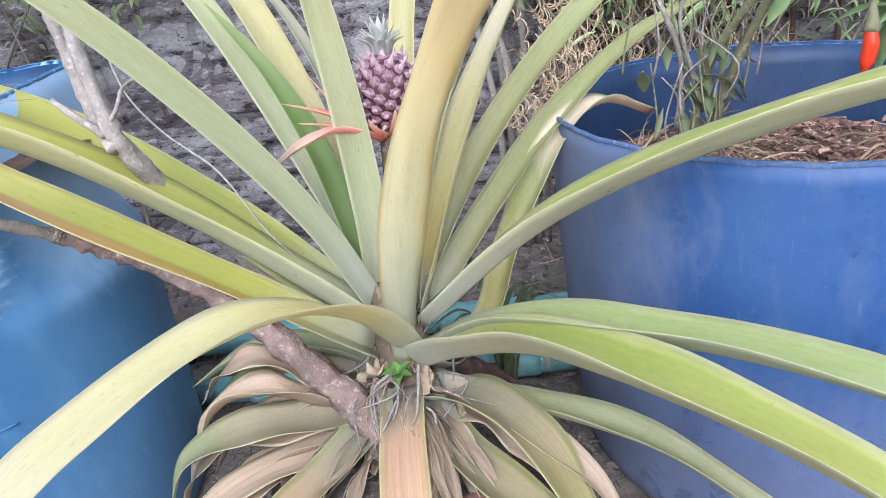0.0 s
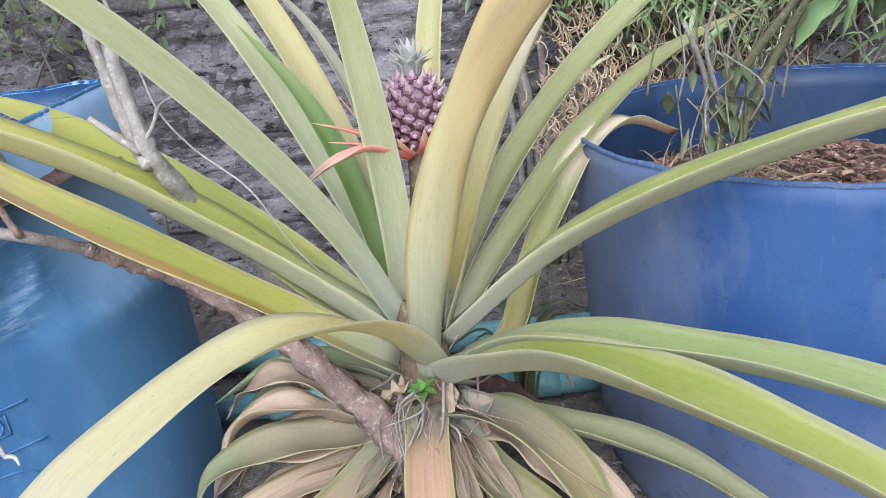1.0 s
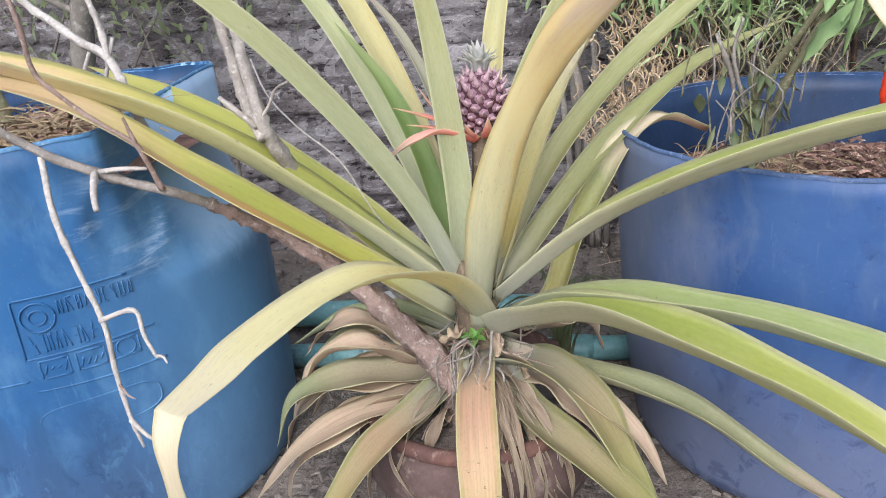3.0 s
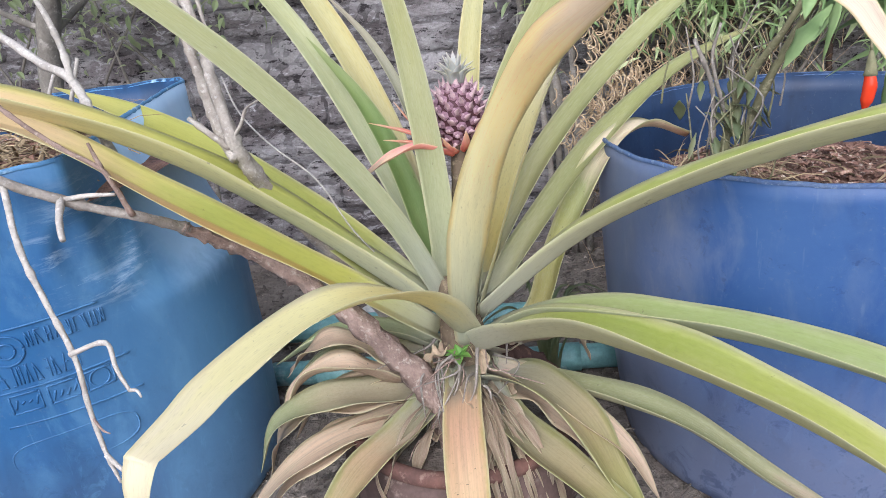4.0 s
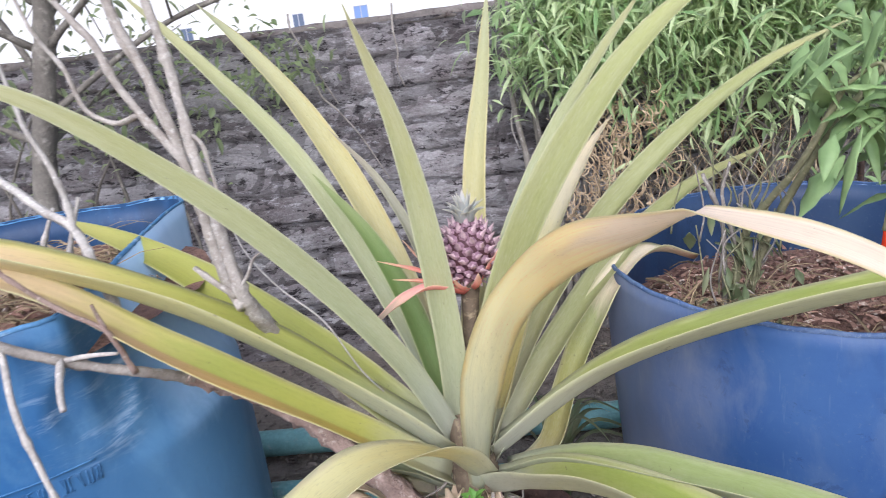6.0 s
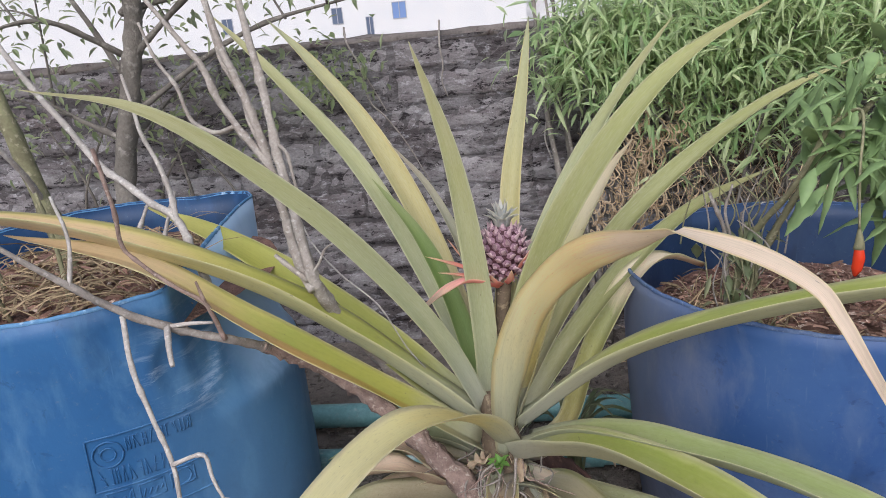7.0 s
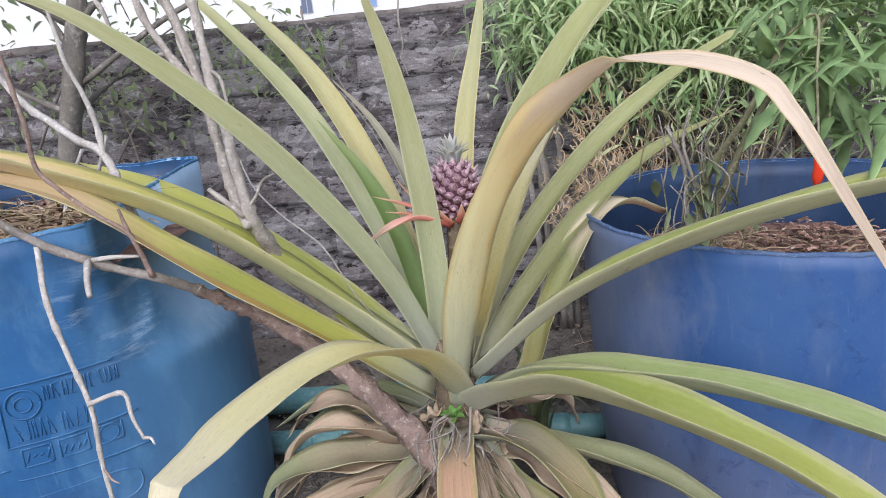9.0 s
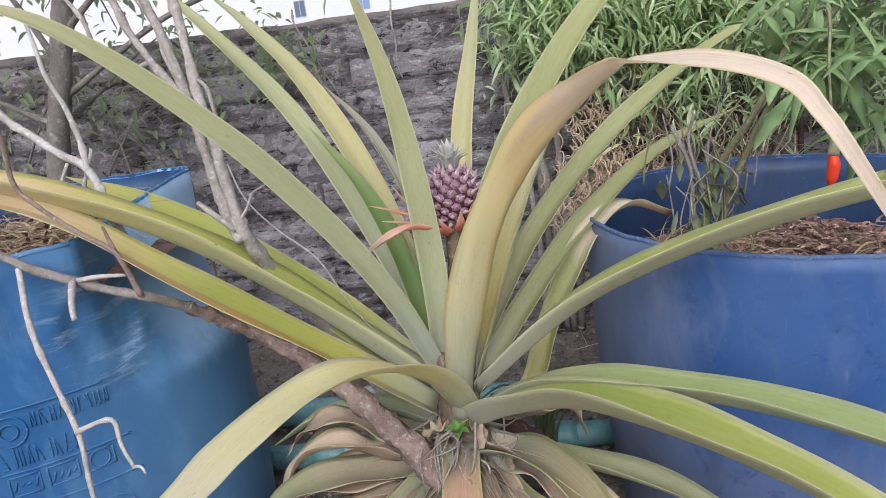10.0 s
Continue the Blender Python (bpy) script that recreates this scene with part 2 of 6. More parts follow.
# kind of leaf: skin above, skin below
SKINS = {
    "grey": (leaf_skin("leaf grey green", [(0.0, lin(166, 176, 148)), (0.3, lin(172, 180, 130)), (0.7, lin(176, 178, 110)), (1.0, lin(178, 172, 112))], lin(182, 188, 138), gain=0.94), leaf_skin("leaf grey green under", [(0.0, lin(172, 182, 158)), (0.6, lin(176, 182, 130)), (1.0, lin(180, 176, 122))], lin(184, 190, 146), gain=0.96)),
    "dull": (leaf_skin("leaf dull", [(0.0, lin(152, 156, 130)), (0.6, lin(160, 160, 134)), (1.0, lin(160, 144, 124))], lin(172, 170, 138), gain=0.92), leaf_skin("leaf dull under", [(0.0, lin(158, 160, 134)), (1.0, lin(166, 154, 138))], lin(172, 170, 140), gain=0.92)),
    "deep": (leaf_skin("leaf deep green", [(0.0, lin(108, 138, 66)), (0.6, lin(96, 130, 46)), (1.0, lin(134, 150, 76))], lin(120, 142, 62), pale_foot=0.3, dusty=0.3), leaf_skin("leaf deep under", [(0.0, G_GREY), (1.0, lin(154, 170, 120))], G_GREY)),
    "olive": (leaf_skin("leaf olive", [(0.0, lin(172, 166, 118)), (0.35, lin(164, 168, 98)), (0.75, lin(172, 178, 96)), (1.0, lin(188, 180, 112))], lin(180, 184, 112), gain=0.93), leaf_skin("leaf olive under", [(0.0, lin(174, 174, 136)), (0.5, lin(178, 182, 124)), (1.0, lin(196, 190, 132))], lin(184, 188, 138), gain=0.9)),
    "lime": (leaf_skin("leaf lime", [(0.0, lin(176, 172, 142)), (0.2, lin(186, 184, 120)), (0.5, lin(192, 192, 110)), (1.0, lin(196, 196, 102))], lin(204, 204, 130), gain=0.98, dusty=0.4, near=[(0.0, lin(170, 170, 124)), (0.16, lin(160, 166, 72)), (0.4, lin(142, 160, 26)), (0.75, lin(158, 168, 24)), (1.0, lin(182, 180, 44))]), leaf_skin("leaf lime under", [(0.0, lin(174, 170, 142)), (0.4, lin(186, 184, 138)), (1.0, lin(194, 196, 132))], lin(202, 202, 146), dusty=0.6)),
    "green": (leaf_skin("leaf mid green", [(0.0, lin(168, 172, 128)), (0.4, lin(170, 182, 124)), (1.0, lin(160, 178, 114))], lin(178, 186, 124), gain=1.05, dusty=0.5, near=[(0.0, lin(160, 164, 104)), (0.35, lin(146, 162, 84)), (1.0, lin(140, 158, 82))]), leaf_skin("leaf mid green under", [(0.0, lin(176, 182, 148)), (1.0, lin(166, 182, 138))], lin(178, 188, 146))),
    "yellow": (leaf_skin("leaf yellow", [(0.0, lin(196, 186, 128)), (0.35, lin(198, 188, 116)), (0.6, lin(190, 186, 124)), (1.0, lin(172, 178, 130))], lin(212, 192, 100), gain=0.95), leaf_skin("leaf yellow under", [(0.0, lin(196, 188, 138)), (0.5, lin(196, 190, 136)), (1.0, lin(178, 184, 138))], lin(206, 194, 116))),
    "yellowgreen": (leaf_skin("leaf yellow green", [(0.0, lin(172, 174, 84)), (0.3, lin(170, 178, 40)), (0.7, lin(182, 184, 44)), (1.0, lin(190, 186, 90))], lin(186, 188, 66), gain=0.92, dusty=0.2), leaf_skin("leaf yellow green under", [(0.0, lin(184, 182, 124)), (0.7, lin(192, 192, 112)), (1.0, TAN)], lin(190, 190, 106))),
    "yellowtip": (leaf_skin("leaf yellow with dry tip", [(0.0, lin(172, 176, 108)), (0.2, lin(168, 176, 50)), (0.42, lin(180, 182, 46)), (0.54, lin(202, 188, 86)), (0.68, lin(220, 190, 134)), (1.0, TAN)], lin(196, 194, 70), gain=0.96, dusty=0.25, near=[(0.0, lin(172, 174, 128)), (0.2, lin(184, 184, 118)), (0.42, lin(196, 192, 116)), (0.56, lin(212, 198, 134)), (0.7, lin(226, 200, 150)), (1.0, TAN)]), leaf_skin("leaf yellow with dry tip under", [(0.0, lin(178, 184, 146)), (0.3, lin(188, 192, 134)), (0.5, lin(206, 200, 124)), (0.66, lin(224, 200, 150)), (1.0, lin(216, 186, 142))], lin(210, 202, 126), gain=1.05, dusty=0.6)),
    "orange": (leaf_skin("leaf orange", [(0.0, lin(186, 180, 70)), (0.2, lin(176, 178, 34)), (0.45, lin(156, 168, 24)), (0.58, lin(190, 184, 76)), (0.72, lin(214, 188, 130)), (1.0, TAN)], lin(206, 200, 96), gain=0.84, dusty=0.2, near=[(0.0, lin(188, 180, 80)), (0.22, lin(204, 178, 56)), (0.42, lin(226, 176, 92)), (0.55, lin(218, 178, 124)), (0.7, lin(224, 200, 152)), (1.0, TAN)]), leaf_skin("leaf orange under", [(0.0, lin(186, 178, 84)), (0.22, lin(196, 178, 70)), (0.4, lin(214, 170, 100)), (0.62, lin(216, 176, 118)), (0.8, lin(220, 196, 142)), (1.0, lin(212, 184, 140))], lin(230, 214, 150), dusty=0.4)),
    "cream": (leaf_skin("leaf cream", [(0.0, lin(178, 180, 134)), (0.10, lin(206, 194, 110)), (0.22, lin(224, 208, 122)), (0.38, lin(230, 222, 150)), (0.6, lin(236, 228, 166)), (0.72, lin(236, 226, 190)), (0.85, lin(228, 214, 180)), (1.0, lin(206, 186, 150))], lin(230, 218, 172), gain=1.0, glow=0.4, dusty=0.3), leaf_skin("leaf cream under", [(0.0, lin(178, 178, 130)), (0.14, lin(208, 196, 116)), (0.3, lin(216, 204, 132)), (1.0, lin(224, 212, 158))], lin(222, 212, 164), gain=1.2, glow=0.45)),
    # drying colours, with light its underside lacks put into mid stops, gain and glow
    "turning": (leaf_skin("leaf turning dry", [(0.0, lin(166, 172, 156)), (0.14, lin(204, 204, 180)), (0.3, lin(232, 224, 188)), (0.43, lin(244, 230, 182)), (0.55, lin(240, 218, 164)), (0.63, lin(226, 206, 184)), (0.82, lin(222, 200, 178)), (1.0, lin(196, 168, 144))], lin(214, 188, 110), streak=0.6, gain=1.3, glow=0.45, dusty=0.8, spots=0.6), leaf_skin("leaf turning dry under", [(0.0, lin(166, 172, 156)), (0.14, lin(204, 204, 180)), (0.3, lin(232, 224, 188)), (0.43, lin(244, 230, 182)), (0.55, lin(240, 218, 164)), (0.63, lin(226, 206, 184)), (0.82, lin(222, 200, 178)), (1.0, lin(196, 168, 144))], lin(214, 188, 110), streak=0.3, gain=1.38, glow=0.7, dusty=0.8, spots=0.4)),
    "tan": (leaf_skin("leaf tan", [(0.0, lin(132, 124, 110)), (0.10, lin(158, 140, 114)), (0.2, lin(210, 168, 128)), (0.32, lin(226, 178, 140)), (0.6, lin(224, 188, 134)), (1.0, lin(206, 178, 114))], lin(172, 160, 52), dusty=0.2, spots=0.9, gain=0.84, streak=0.55, pale_foot=0.1), leaf_skin("leaf tan under", [(0.0, TAN), (1.0, TAN)], YEL)),
    "tangreen": (leaf_skin("leaf tan and green", [(0.0, lin(148, 156, 144)), (0.2, lin(164, 160, 126)), (0.42, lin(198, 164, 122)), (0.7, lin(186, 164, 96)), (1.0, lin(164, 164, 66))], lin(152, 158, 36), dusty=0.5, gain=0.84, streak=0.6), leaf_skin("leaf tan and green under", [(0.0, lin(152, 158, 138)), (0.5, lin(184, 168, 118)), (1.0, lin(178, 170, 92))], lin(166, 166, 60), dusty=0.5, gain=0.92)),
    "olivetan": (leaf_skin("leaf olive tan", [(0.0, lin(146, 148, 136)), (0.2, lin(160, 154, 122)), (0.5, lin(178, 162, 112)), (0.75, lin(168, 162, 84)), (1.0, lin(164, 166, 60))], lin(156, 160, 48), dusty=0.3, gain=0.8, streak=0.6), leaf_skin("leaf olive tan under", [(0.0, lin(152, 156, 138)), (0.5, lin(172, 162, 112)), (1.0, lin(172, 168, 86))], lin(160, 162, 60), dusty=0.3, gain=0.8, streak=0.6)),
    "greendry": (leaf_skin("leaf green and dry", [(0.0, lin(178, 162, 132)), (0.5, lin(182, 170, 132)), (0.68, lin(156, 164, 108)), (1.0, lin(146, 162, 98))], lin(170, 172, 120), gain=0.88), leaf_skin("leaf green and dry under", [(0.0, TAN), (0.6, lin(180, 172, 134)), (1.0, lin(156, 166, 116))], lin(170, 170, 120), gain=0.88)),
    "greentip": (leaf_skin("leaf green with dry tip", [(0.0, lin(168, 164, 116)), (0.4, lin(156, 164, 100)), (0.7, lin(158, 158, 104)), (0.8, lin(176, 150, 122)), (1.0, BROWN)], lin(176, 176, 120), gain=0.88), leaf_skin("leaf green with dry tip under", [(0.0, lin(178, 174, 134)), (0.7, lin(174, 172, 130)), (1.0, BROWN)], lin(176, 174, 118), gain=0.88)),
    "dry": (leaf_skin("leaf dry", [(0.0, lin(176, 150, 130)), (0.4, lin(216, 188, 156)), (0.7, lin(204, 174, 142)), (1.0, lin(176, 148, 122))], lin(212, 184, 150), 0.8, gain=0.98, spots=0.8), leaf_skin("leaf dry under", [(0.0, lin(162, 132, 114)), (1.0, lin(192, 160, 134))], lin(198, 170, 140), 0.8, gain=0.98, spots=0.8)),
    "shred": (leaf_skin("leaf shred", [(0.0, lin(140, 112, 96)), (0.5, lin(168, 140, 116)), (1.0, lin(136, 112, 96))], lin(176, 150, 126), 0.9, gain=0.85, pale_foot=0.1), leaf_skin("leaf shred under", [(0.0, lin(124, 100, 88)), (1.0, lin(150, 124, 106))], lin(160, 136, 116), 0.9, gain=0.85, pale_foot=0.1)),
    "curled": (leaf_skin("leaf curled", [(0.0, lin(172, 152, 90)), (0.4, lin(164, 164, 76)), (0.56, lin(150, 158, 92)), (0.66, lin(226, 210, 180)), (0.9, lin(238, 222, 198)), (1.0, lin(186, 134, 100))], lin(184, 180, 110), gain=1.1), leaf_skin("leaf curled under", [(0.0, lin(174, 158, 102)), (0.5, lin(162, 166, 112)), (0.64, lin(228, 212, 184)), (0.85, lin(226, 196, 164)), (1.0, lin(186, 128, 96))], lin(190, 182, 120), gain=1.1)),
}


def plastic(name, a, b, worn, bleach_and_light=None, dusty=None, dirt=lin(78, 94, 122)):
    m = Mat(name, 0.45, spec=0.4)
    at = m.coord()
    stretch = m.node("Mapping", Vector=at)
    stretch.inputs["Scale"].default_value = (1, 1, 0.45)
    cloud, drip, grit = m.noise(at, 5, 5, 0.6), m.noise(stretch.outputs[0], 22, 6, 0.65, 0.4), m.noise(at, 160, 4, 0.7)
    col = m.mix(m.ramp(cloud, [(0.32, 0.0), (0.68, 1.0)]), a, b)
    col = m.mix(m.ramp(drip, [(0.5, 0.0), (0.75, 0.55)]), col, worn)
    col = m.mix(m.ramp(grit, [(0.6, 0.0), (0.8, 0.4)]), col, lin(120, 128, 140))
    stain = m.noise(stretch.outputs[0], 9, 4, 0.5, 0.6)
    col = m.mix(m.ramp(stain, [(0.56, 0.0), (0.64, 0.6)]), col, tint(a, 0.55))
    scrape = m.node("Mapping", Vector=at)
    scrape.inputs["Rotation"].default_value = (0.3, 0.5, 0.9)
    scrape.inputs["Scale"].default_value = (1.0, 1.0, 0.12)
    col = m.mix(m.ramp(m.noise(scrape.outputs[0], 90, 3, 0.6), [(0.68, 0.0), (0.74, 0.4)]), col, worn)
    col = m.mix(m.ramp(m.noise(at, 34, 6, 0.72, 0.5), [(0.60, 0.0), (0.66, 0.4)]), col, tint(a, 0.45))
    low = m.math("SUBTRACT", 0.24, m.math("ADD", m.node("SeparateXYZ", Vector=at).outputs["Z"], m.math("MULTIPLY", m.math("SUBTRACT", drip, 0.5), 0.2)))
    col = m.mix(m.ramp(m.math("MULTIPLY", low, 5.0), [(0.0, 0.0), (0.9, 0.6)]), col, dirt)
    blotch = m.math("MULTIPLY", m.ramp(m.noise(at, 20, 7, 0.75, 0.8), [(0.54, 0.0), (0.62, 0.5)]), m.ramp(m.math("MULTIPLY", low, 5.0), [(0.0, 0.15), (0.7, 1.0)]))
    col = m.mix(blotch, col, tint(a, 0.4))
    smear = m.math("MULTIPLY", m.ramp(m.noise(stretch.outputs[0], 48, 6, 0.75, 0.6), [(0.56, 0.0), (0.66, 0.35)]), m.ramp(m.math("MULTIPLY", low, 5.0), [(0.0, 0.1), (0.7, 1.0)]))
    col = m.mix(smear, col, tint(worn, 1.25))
    if dusty:
        # one side greyed by dust and splashes
        part_x = m.node("SeparateXYZ", Vector=at).outputs["X"]
        edge = m.math("ADD", m.math("SUBTRACT", dusty, part_x), m.math("MULTIPLY", m.math("SUBTRACT", drip, 0.5), 0.14))
        col = m.mix(m.ramp(m.math("MULTIPLY", edge, 8.0), [(0.0, 0.0), (0.9, 0.65)]), col, lin(136, 142, 158))
    if bleach_and_light:
        # the thin cut side: sun bleaching, and sky light on it put into the colour
        sep = m.node("SeparateXYZ", Vector=at)
        side = m.math("ADD", m.math("SUBTRACT", sep.outputs["X"], bleach_and_light[0]), m.math("MULTIPLY", m.math("SUBTRACT", cloud, 0.5), 0.06))
        back = m.math("ADD", m.math("SUBTRACT", sep.outputs["Y"], bleach_and_light[2]), m.math("MULTIPLY", m.math("SUBTRACT", cloud, 0.5), 0.08))
        high = m.math("ADD", m.math("SUBTRACT", sep.outputs["Z"], bleach_and_light[1]), m.math("MULTIPLY", m.math("SUBTRACT", drip, 0.5), 0.10))
        mask = m.math("MULTIPLY", m.ramp(m.math("MULTIPLY", side, 10.0), [(0.0, 0.0), (0.3, 1.0)]), m.ramp(m.math("MULTIPLY", high, 8.0), [(0.0, 0.0), (0.5, 1.0)]))
        mask = m.math("MULTIPLY", mask, m.ramp(m.math("MULTIPLY", back, 8.0), [(0.0, 0.0), (0.5, 1.0)]))
        col = m.mix(mask, col, lin(186, 216, 246))
        # right side: brightness it would catch from the sky is mixed in as paler blue
        pale = m.math("ADD", m.math("SUBTRACT", sep.outputs["X"], -0.47), m.math("MULTIPLY", m.math("SUBTRACT", drip, 0.5), 0.12))
        col = m.mix(m.ramp(m.math("MULTIPLY", pale, 8.0), [(0.0, 0.0), (0.9, 0.42)]), col, lin(122, 172, 214))
        ring = m.node("Mapping", Vector=at)
        ring.inputs["Location"].default_value = (0.390, 0.085, -0.424)
        near = m.node("VectorMath", Vector=ring.outputs[0])
        near.operation = "LENGTH"
        streaky = m.node("Mapping", Vector=at)
        streaky.inputs["Rotation"].default_value = (0, radians(35), 0)
        streaky.inputs["Scale"].default_value = (0.35, 0.35, 2.2)
        scuff = m.math("MULTIPLY", m.ramp(m.math("MULTIPLY", near.outputs["Value"], 10.0), [(0.10, 0.5), (0.3, 0.12), (0.46, 0.5), (0.55, 1.0), (0.62, 0.6), (0.8, 0.2), (0.95, 0.0)]), m.ramp(m.noise(streaky.outputs[0], 30, 7, 0.75, 0.3), [(0.50, 0.0), (0.62, 0.8)]))
        col = m.mix(scuff, col, lin(176, 198, 222))
    return m.out(col, m.ramp(drip, [(0.3, 0.36), (0.8, 0.65)]), m.math("ADD", grit, m.math("MULTIPLY", cloud, 2.0)), 0.12, 0.002)


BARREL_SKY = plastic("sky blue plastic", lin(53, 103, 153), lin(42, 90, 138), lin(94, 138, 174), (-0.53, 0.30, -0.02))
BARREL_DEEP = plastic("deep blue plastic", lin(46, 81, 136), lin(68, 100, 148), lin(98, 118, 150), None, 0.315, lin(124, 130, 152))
# inside walls: the shade within the barrels is mixed into these darker blues
BARREL_SHADE_CUT = plastic("sky blue plastic inside with shade in its colour", lin(30, 68, 108), lin(26, 58, 96), lin(56, 92, 130))
BARREL_SHADE = plastic("deep blue plastic inside with shade in its colour", lin(36, 58, 92), lin(40, 64, 98), lin(62, 84, 112))
CUT_EDGE = mottled("grey cut plastic", lin(100, 120, 154), lin(74, 100, 146), lin(126, 144, 172), 40, 200, 0.7, 0.4)
CUT_EDGE_SKY = mottled("pale blue cut plastic", lin(104, 152, 194), lin(80, 130, 178), lin(170, 200, 224), 18, 200, 0.7, 0.4)
PIPE = mottled("teal pipe", lin(144, 196, 196), lin(122, 174, 178), lin(186, 212, 212), 7, 120, 0.4, 0.1)
STONE = mottled("pale stone", lin(206, 208, 204), lin(182, 184, 180), None, 30, 160, 0.85, 0.4)
SOIL = mottled("dry dark soil", lin(132, 122, 114), lin(154, 145, 136), lin(108, 98, 90), 9, 70, 0.95, 1.0, 0.012)
MULCH = mottled("red brown mulch", lin(134, 100, 88), lin(156, 122, 106), lin(92, 72, 66), 14, 80, 0.95, 1.0, 0.012)
CHIP = mottled("straw and bark chips", lin(184, 148, 128), lin(136, 102, 90), lin(232, 216, 198), 30, 200, 0.9, 0.5, vary=0.7)
VINE = mottled("dry tan vine", lin(226, 204, 172), lin(206, 178, 144), lin(176, 150, 120), 30, 200, 0.85, 0.4, vary=0.4)
STRAW = mottled("straw", lin(186, 166, 132), lin(152, 132, 102), lin(118, 102, 80), 30, 200, 0.85, 0.4, vary=0.6)
LITTER = mottled("leaf litter", lin(138, 129, 120), lin(108, 100, 93), lin(168, 158, 146), 25, 160, 0.95, 0.6, 0.004, vary=0.7)
TERRACOTTA_RED = mottled("worn red terracotta", lin(126, 92, 82), lin(104, 78, 72), lin(150, 124, 112), 24, 130, 0.9, 0.5)
TERRACOTTA = mottled("dusty terracotta", lin(116, 96, 90), lin(90, 74, 70), lin(142, 126, 116), 14, 120, 0.9, 0.4)
BARK = mottled("pale dry bark", lin(208, 202, 194), lin(180, 173, 165), lin(224, 220, 214), 40, 240, 0.9, 0.6, 0.003)
BARK_GREY = mottled("weathered grey bark", lin(178, 170, 161), lin(148, 140, 131), lin(190, 184, 176), 40, 240, 0.9, 0.7, 0.003)
BARK_PALE = mottled("pale grey weathered bark", lin(196, 188, 178), lin(168, 158, 148), lin(212, 206, 198), 46, 240, 0.9, 0.7, 0.003)
BARK_RED = mottled("reddish dry bark", lin(182, 158, 146), lin(146, 124, 114), lin(204, 188, 174), 40, 220, 0.9, 0.8, 0.004)
TRUNK = mottled("grey brown bark", lin(144, 138, 128), lin(116, 110, 102), lin(168, 162, 152), 18, 140, 0.9, 0.8, 0.005)
BRANCH_GREEN = mottled("green brown stem", lin(152, 152, 116), lin(128, 124, 96), lin(182, 176, 146), 30, 160, 0.8, 0.5)
STUMP = mottled("dark brown stump bark", lin(96, 72, 64), lin(74, 56, 52), lin(128, 98, 84), 24, 160, 0.85, 0.7, 0.003)
STEM = mottled("plant stem", lin(132, 116, 96), lin(102, 88, 74), lin(168, 152, 126), 30, 140, 0.8, 0.5)


PLASTER = mottled("pale yard plaster", lin(218, 214, 206), lin(204, 200, 192), lin(190, 184, 176), 2, 40, 0.9, 0.3, 0.003)


def brick_mat(name, dim=1.0):
    m = Mat(name, 0.92, spec=0.25)
    at = m.coord("Object")
    rnd = m.rand()
    moved = m.node("VectorMath", Vector=at)
    moved.operation = "ADD"
    m.t.links.new(m.node("CombineXYZ", X=m.math("MULTIPLY", rnd, 9.0), Y=rnd, Z=m.math("MULTIPLY", rnd, 5.0)).outputs[0], moved.inputs[1])
    flat = m.node("Mapping", Vector=moved.outputs[0])
    flat.inputs["Scale"].default_value = (1, 1, 2.6)
    big, mid, fine = m.noise(flat.outputs[0], 7, 6, 0.6, 0.3), m.noise(flat.outputs[0], 26, 6, 0.7, 0.5), m.noise(at, 150, 5, 0.7)
    place = m.t.nodes.new("ShaderNodeNewGeometry").outputs["Position"]
    over = m.node("Mapping", Vector=place)
    over.inputs["Scale"].default_value = (0.8, 1, 2.1)
    wash, flake, soot = m.noise(over.outputs[0], 4.5, 7, 0.66, 0.5), m.noise(over.outputs[0], 22, 8, 0.78, 0.3), m.noise(over.outputs[0], 3.1, 7, 0.7, 0.8)
    col = m.mix(m.ramp(big, [(0.35, 0.0), (0.62, 1.0)]), tint(lin(142, 134, 134), dim), tint(lin(166, 160, 161), dim))
    col = m.mix(m.ramp(rnd, [(0.75, 0.0), (1.0, 0.5)]), col, lin(124, 106, 104))
    col = m.mix(m.ramp(wash, [(0.46, 0.0), (0.56, 0.8)]), col, tint(lin(198, 194, 195), 0.4 + 0.6 * dim))
    col = m.mix(m.ramp(soot, [(0.50, 0.0), (0.60, 0.65)]), col, lin(88, 80, 80))
    col = m.mix(m.ramp(flake, [(0.55, 0.0), (0.60, 0.8)]), col, tint(lin(218, 215, 219), 0.3 + 0.7 * dim))
    col = m.mix(m.ramp(flake, [(0.41, 0.95), (0.45, 0.0)]), col, lin(58, 53, 55))
    col = m.mix(0.6, col, m.ramp(fine, [(0.3, 0.5), (0.7, 1.05)]), "MULTIPLY")
    return m.out(col, None, m.math("ADD", m.math("ADD", m.math("MULTIPLY", mid, 1.3), fine), m.math("MULTIPLY", flake, 1.5)), 1.0, 0.008)


BRICK = brick_mat("weathered brick")
MORTAR = brick_mat("weathered mortar", 0.5)
COPING = mottled("mouldy cement", lin(138, 130, 124), lin(104, 98, 94), lin(84, 72, 68), 12, 110, 0.95, 0.9, 0.006)
FACADE = mottled("white painted facade", lin(236, 236, 236), lin(228, 230, 232), None, 0.6, 14, 0.8, 0.05)
GLASS = Mat("window glass", 0.08).out(lin(96, 108, 130))
GLASS_BLUE = Mat("blue window glass", 0.08).out(lin(120, 146, 194))
FRAME = Mat("grey window frame", 0.5).out(lin(160, 164, 172))


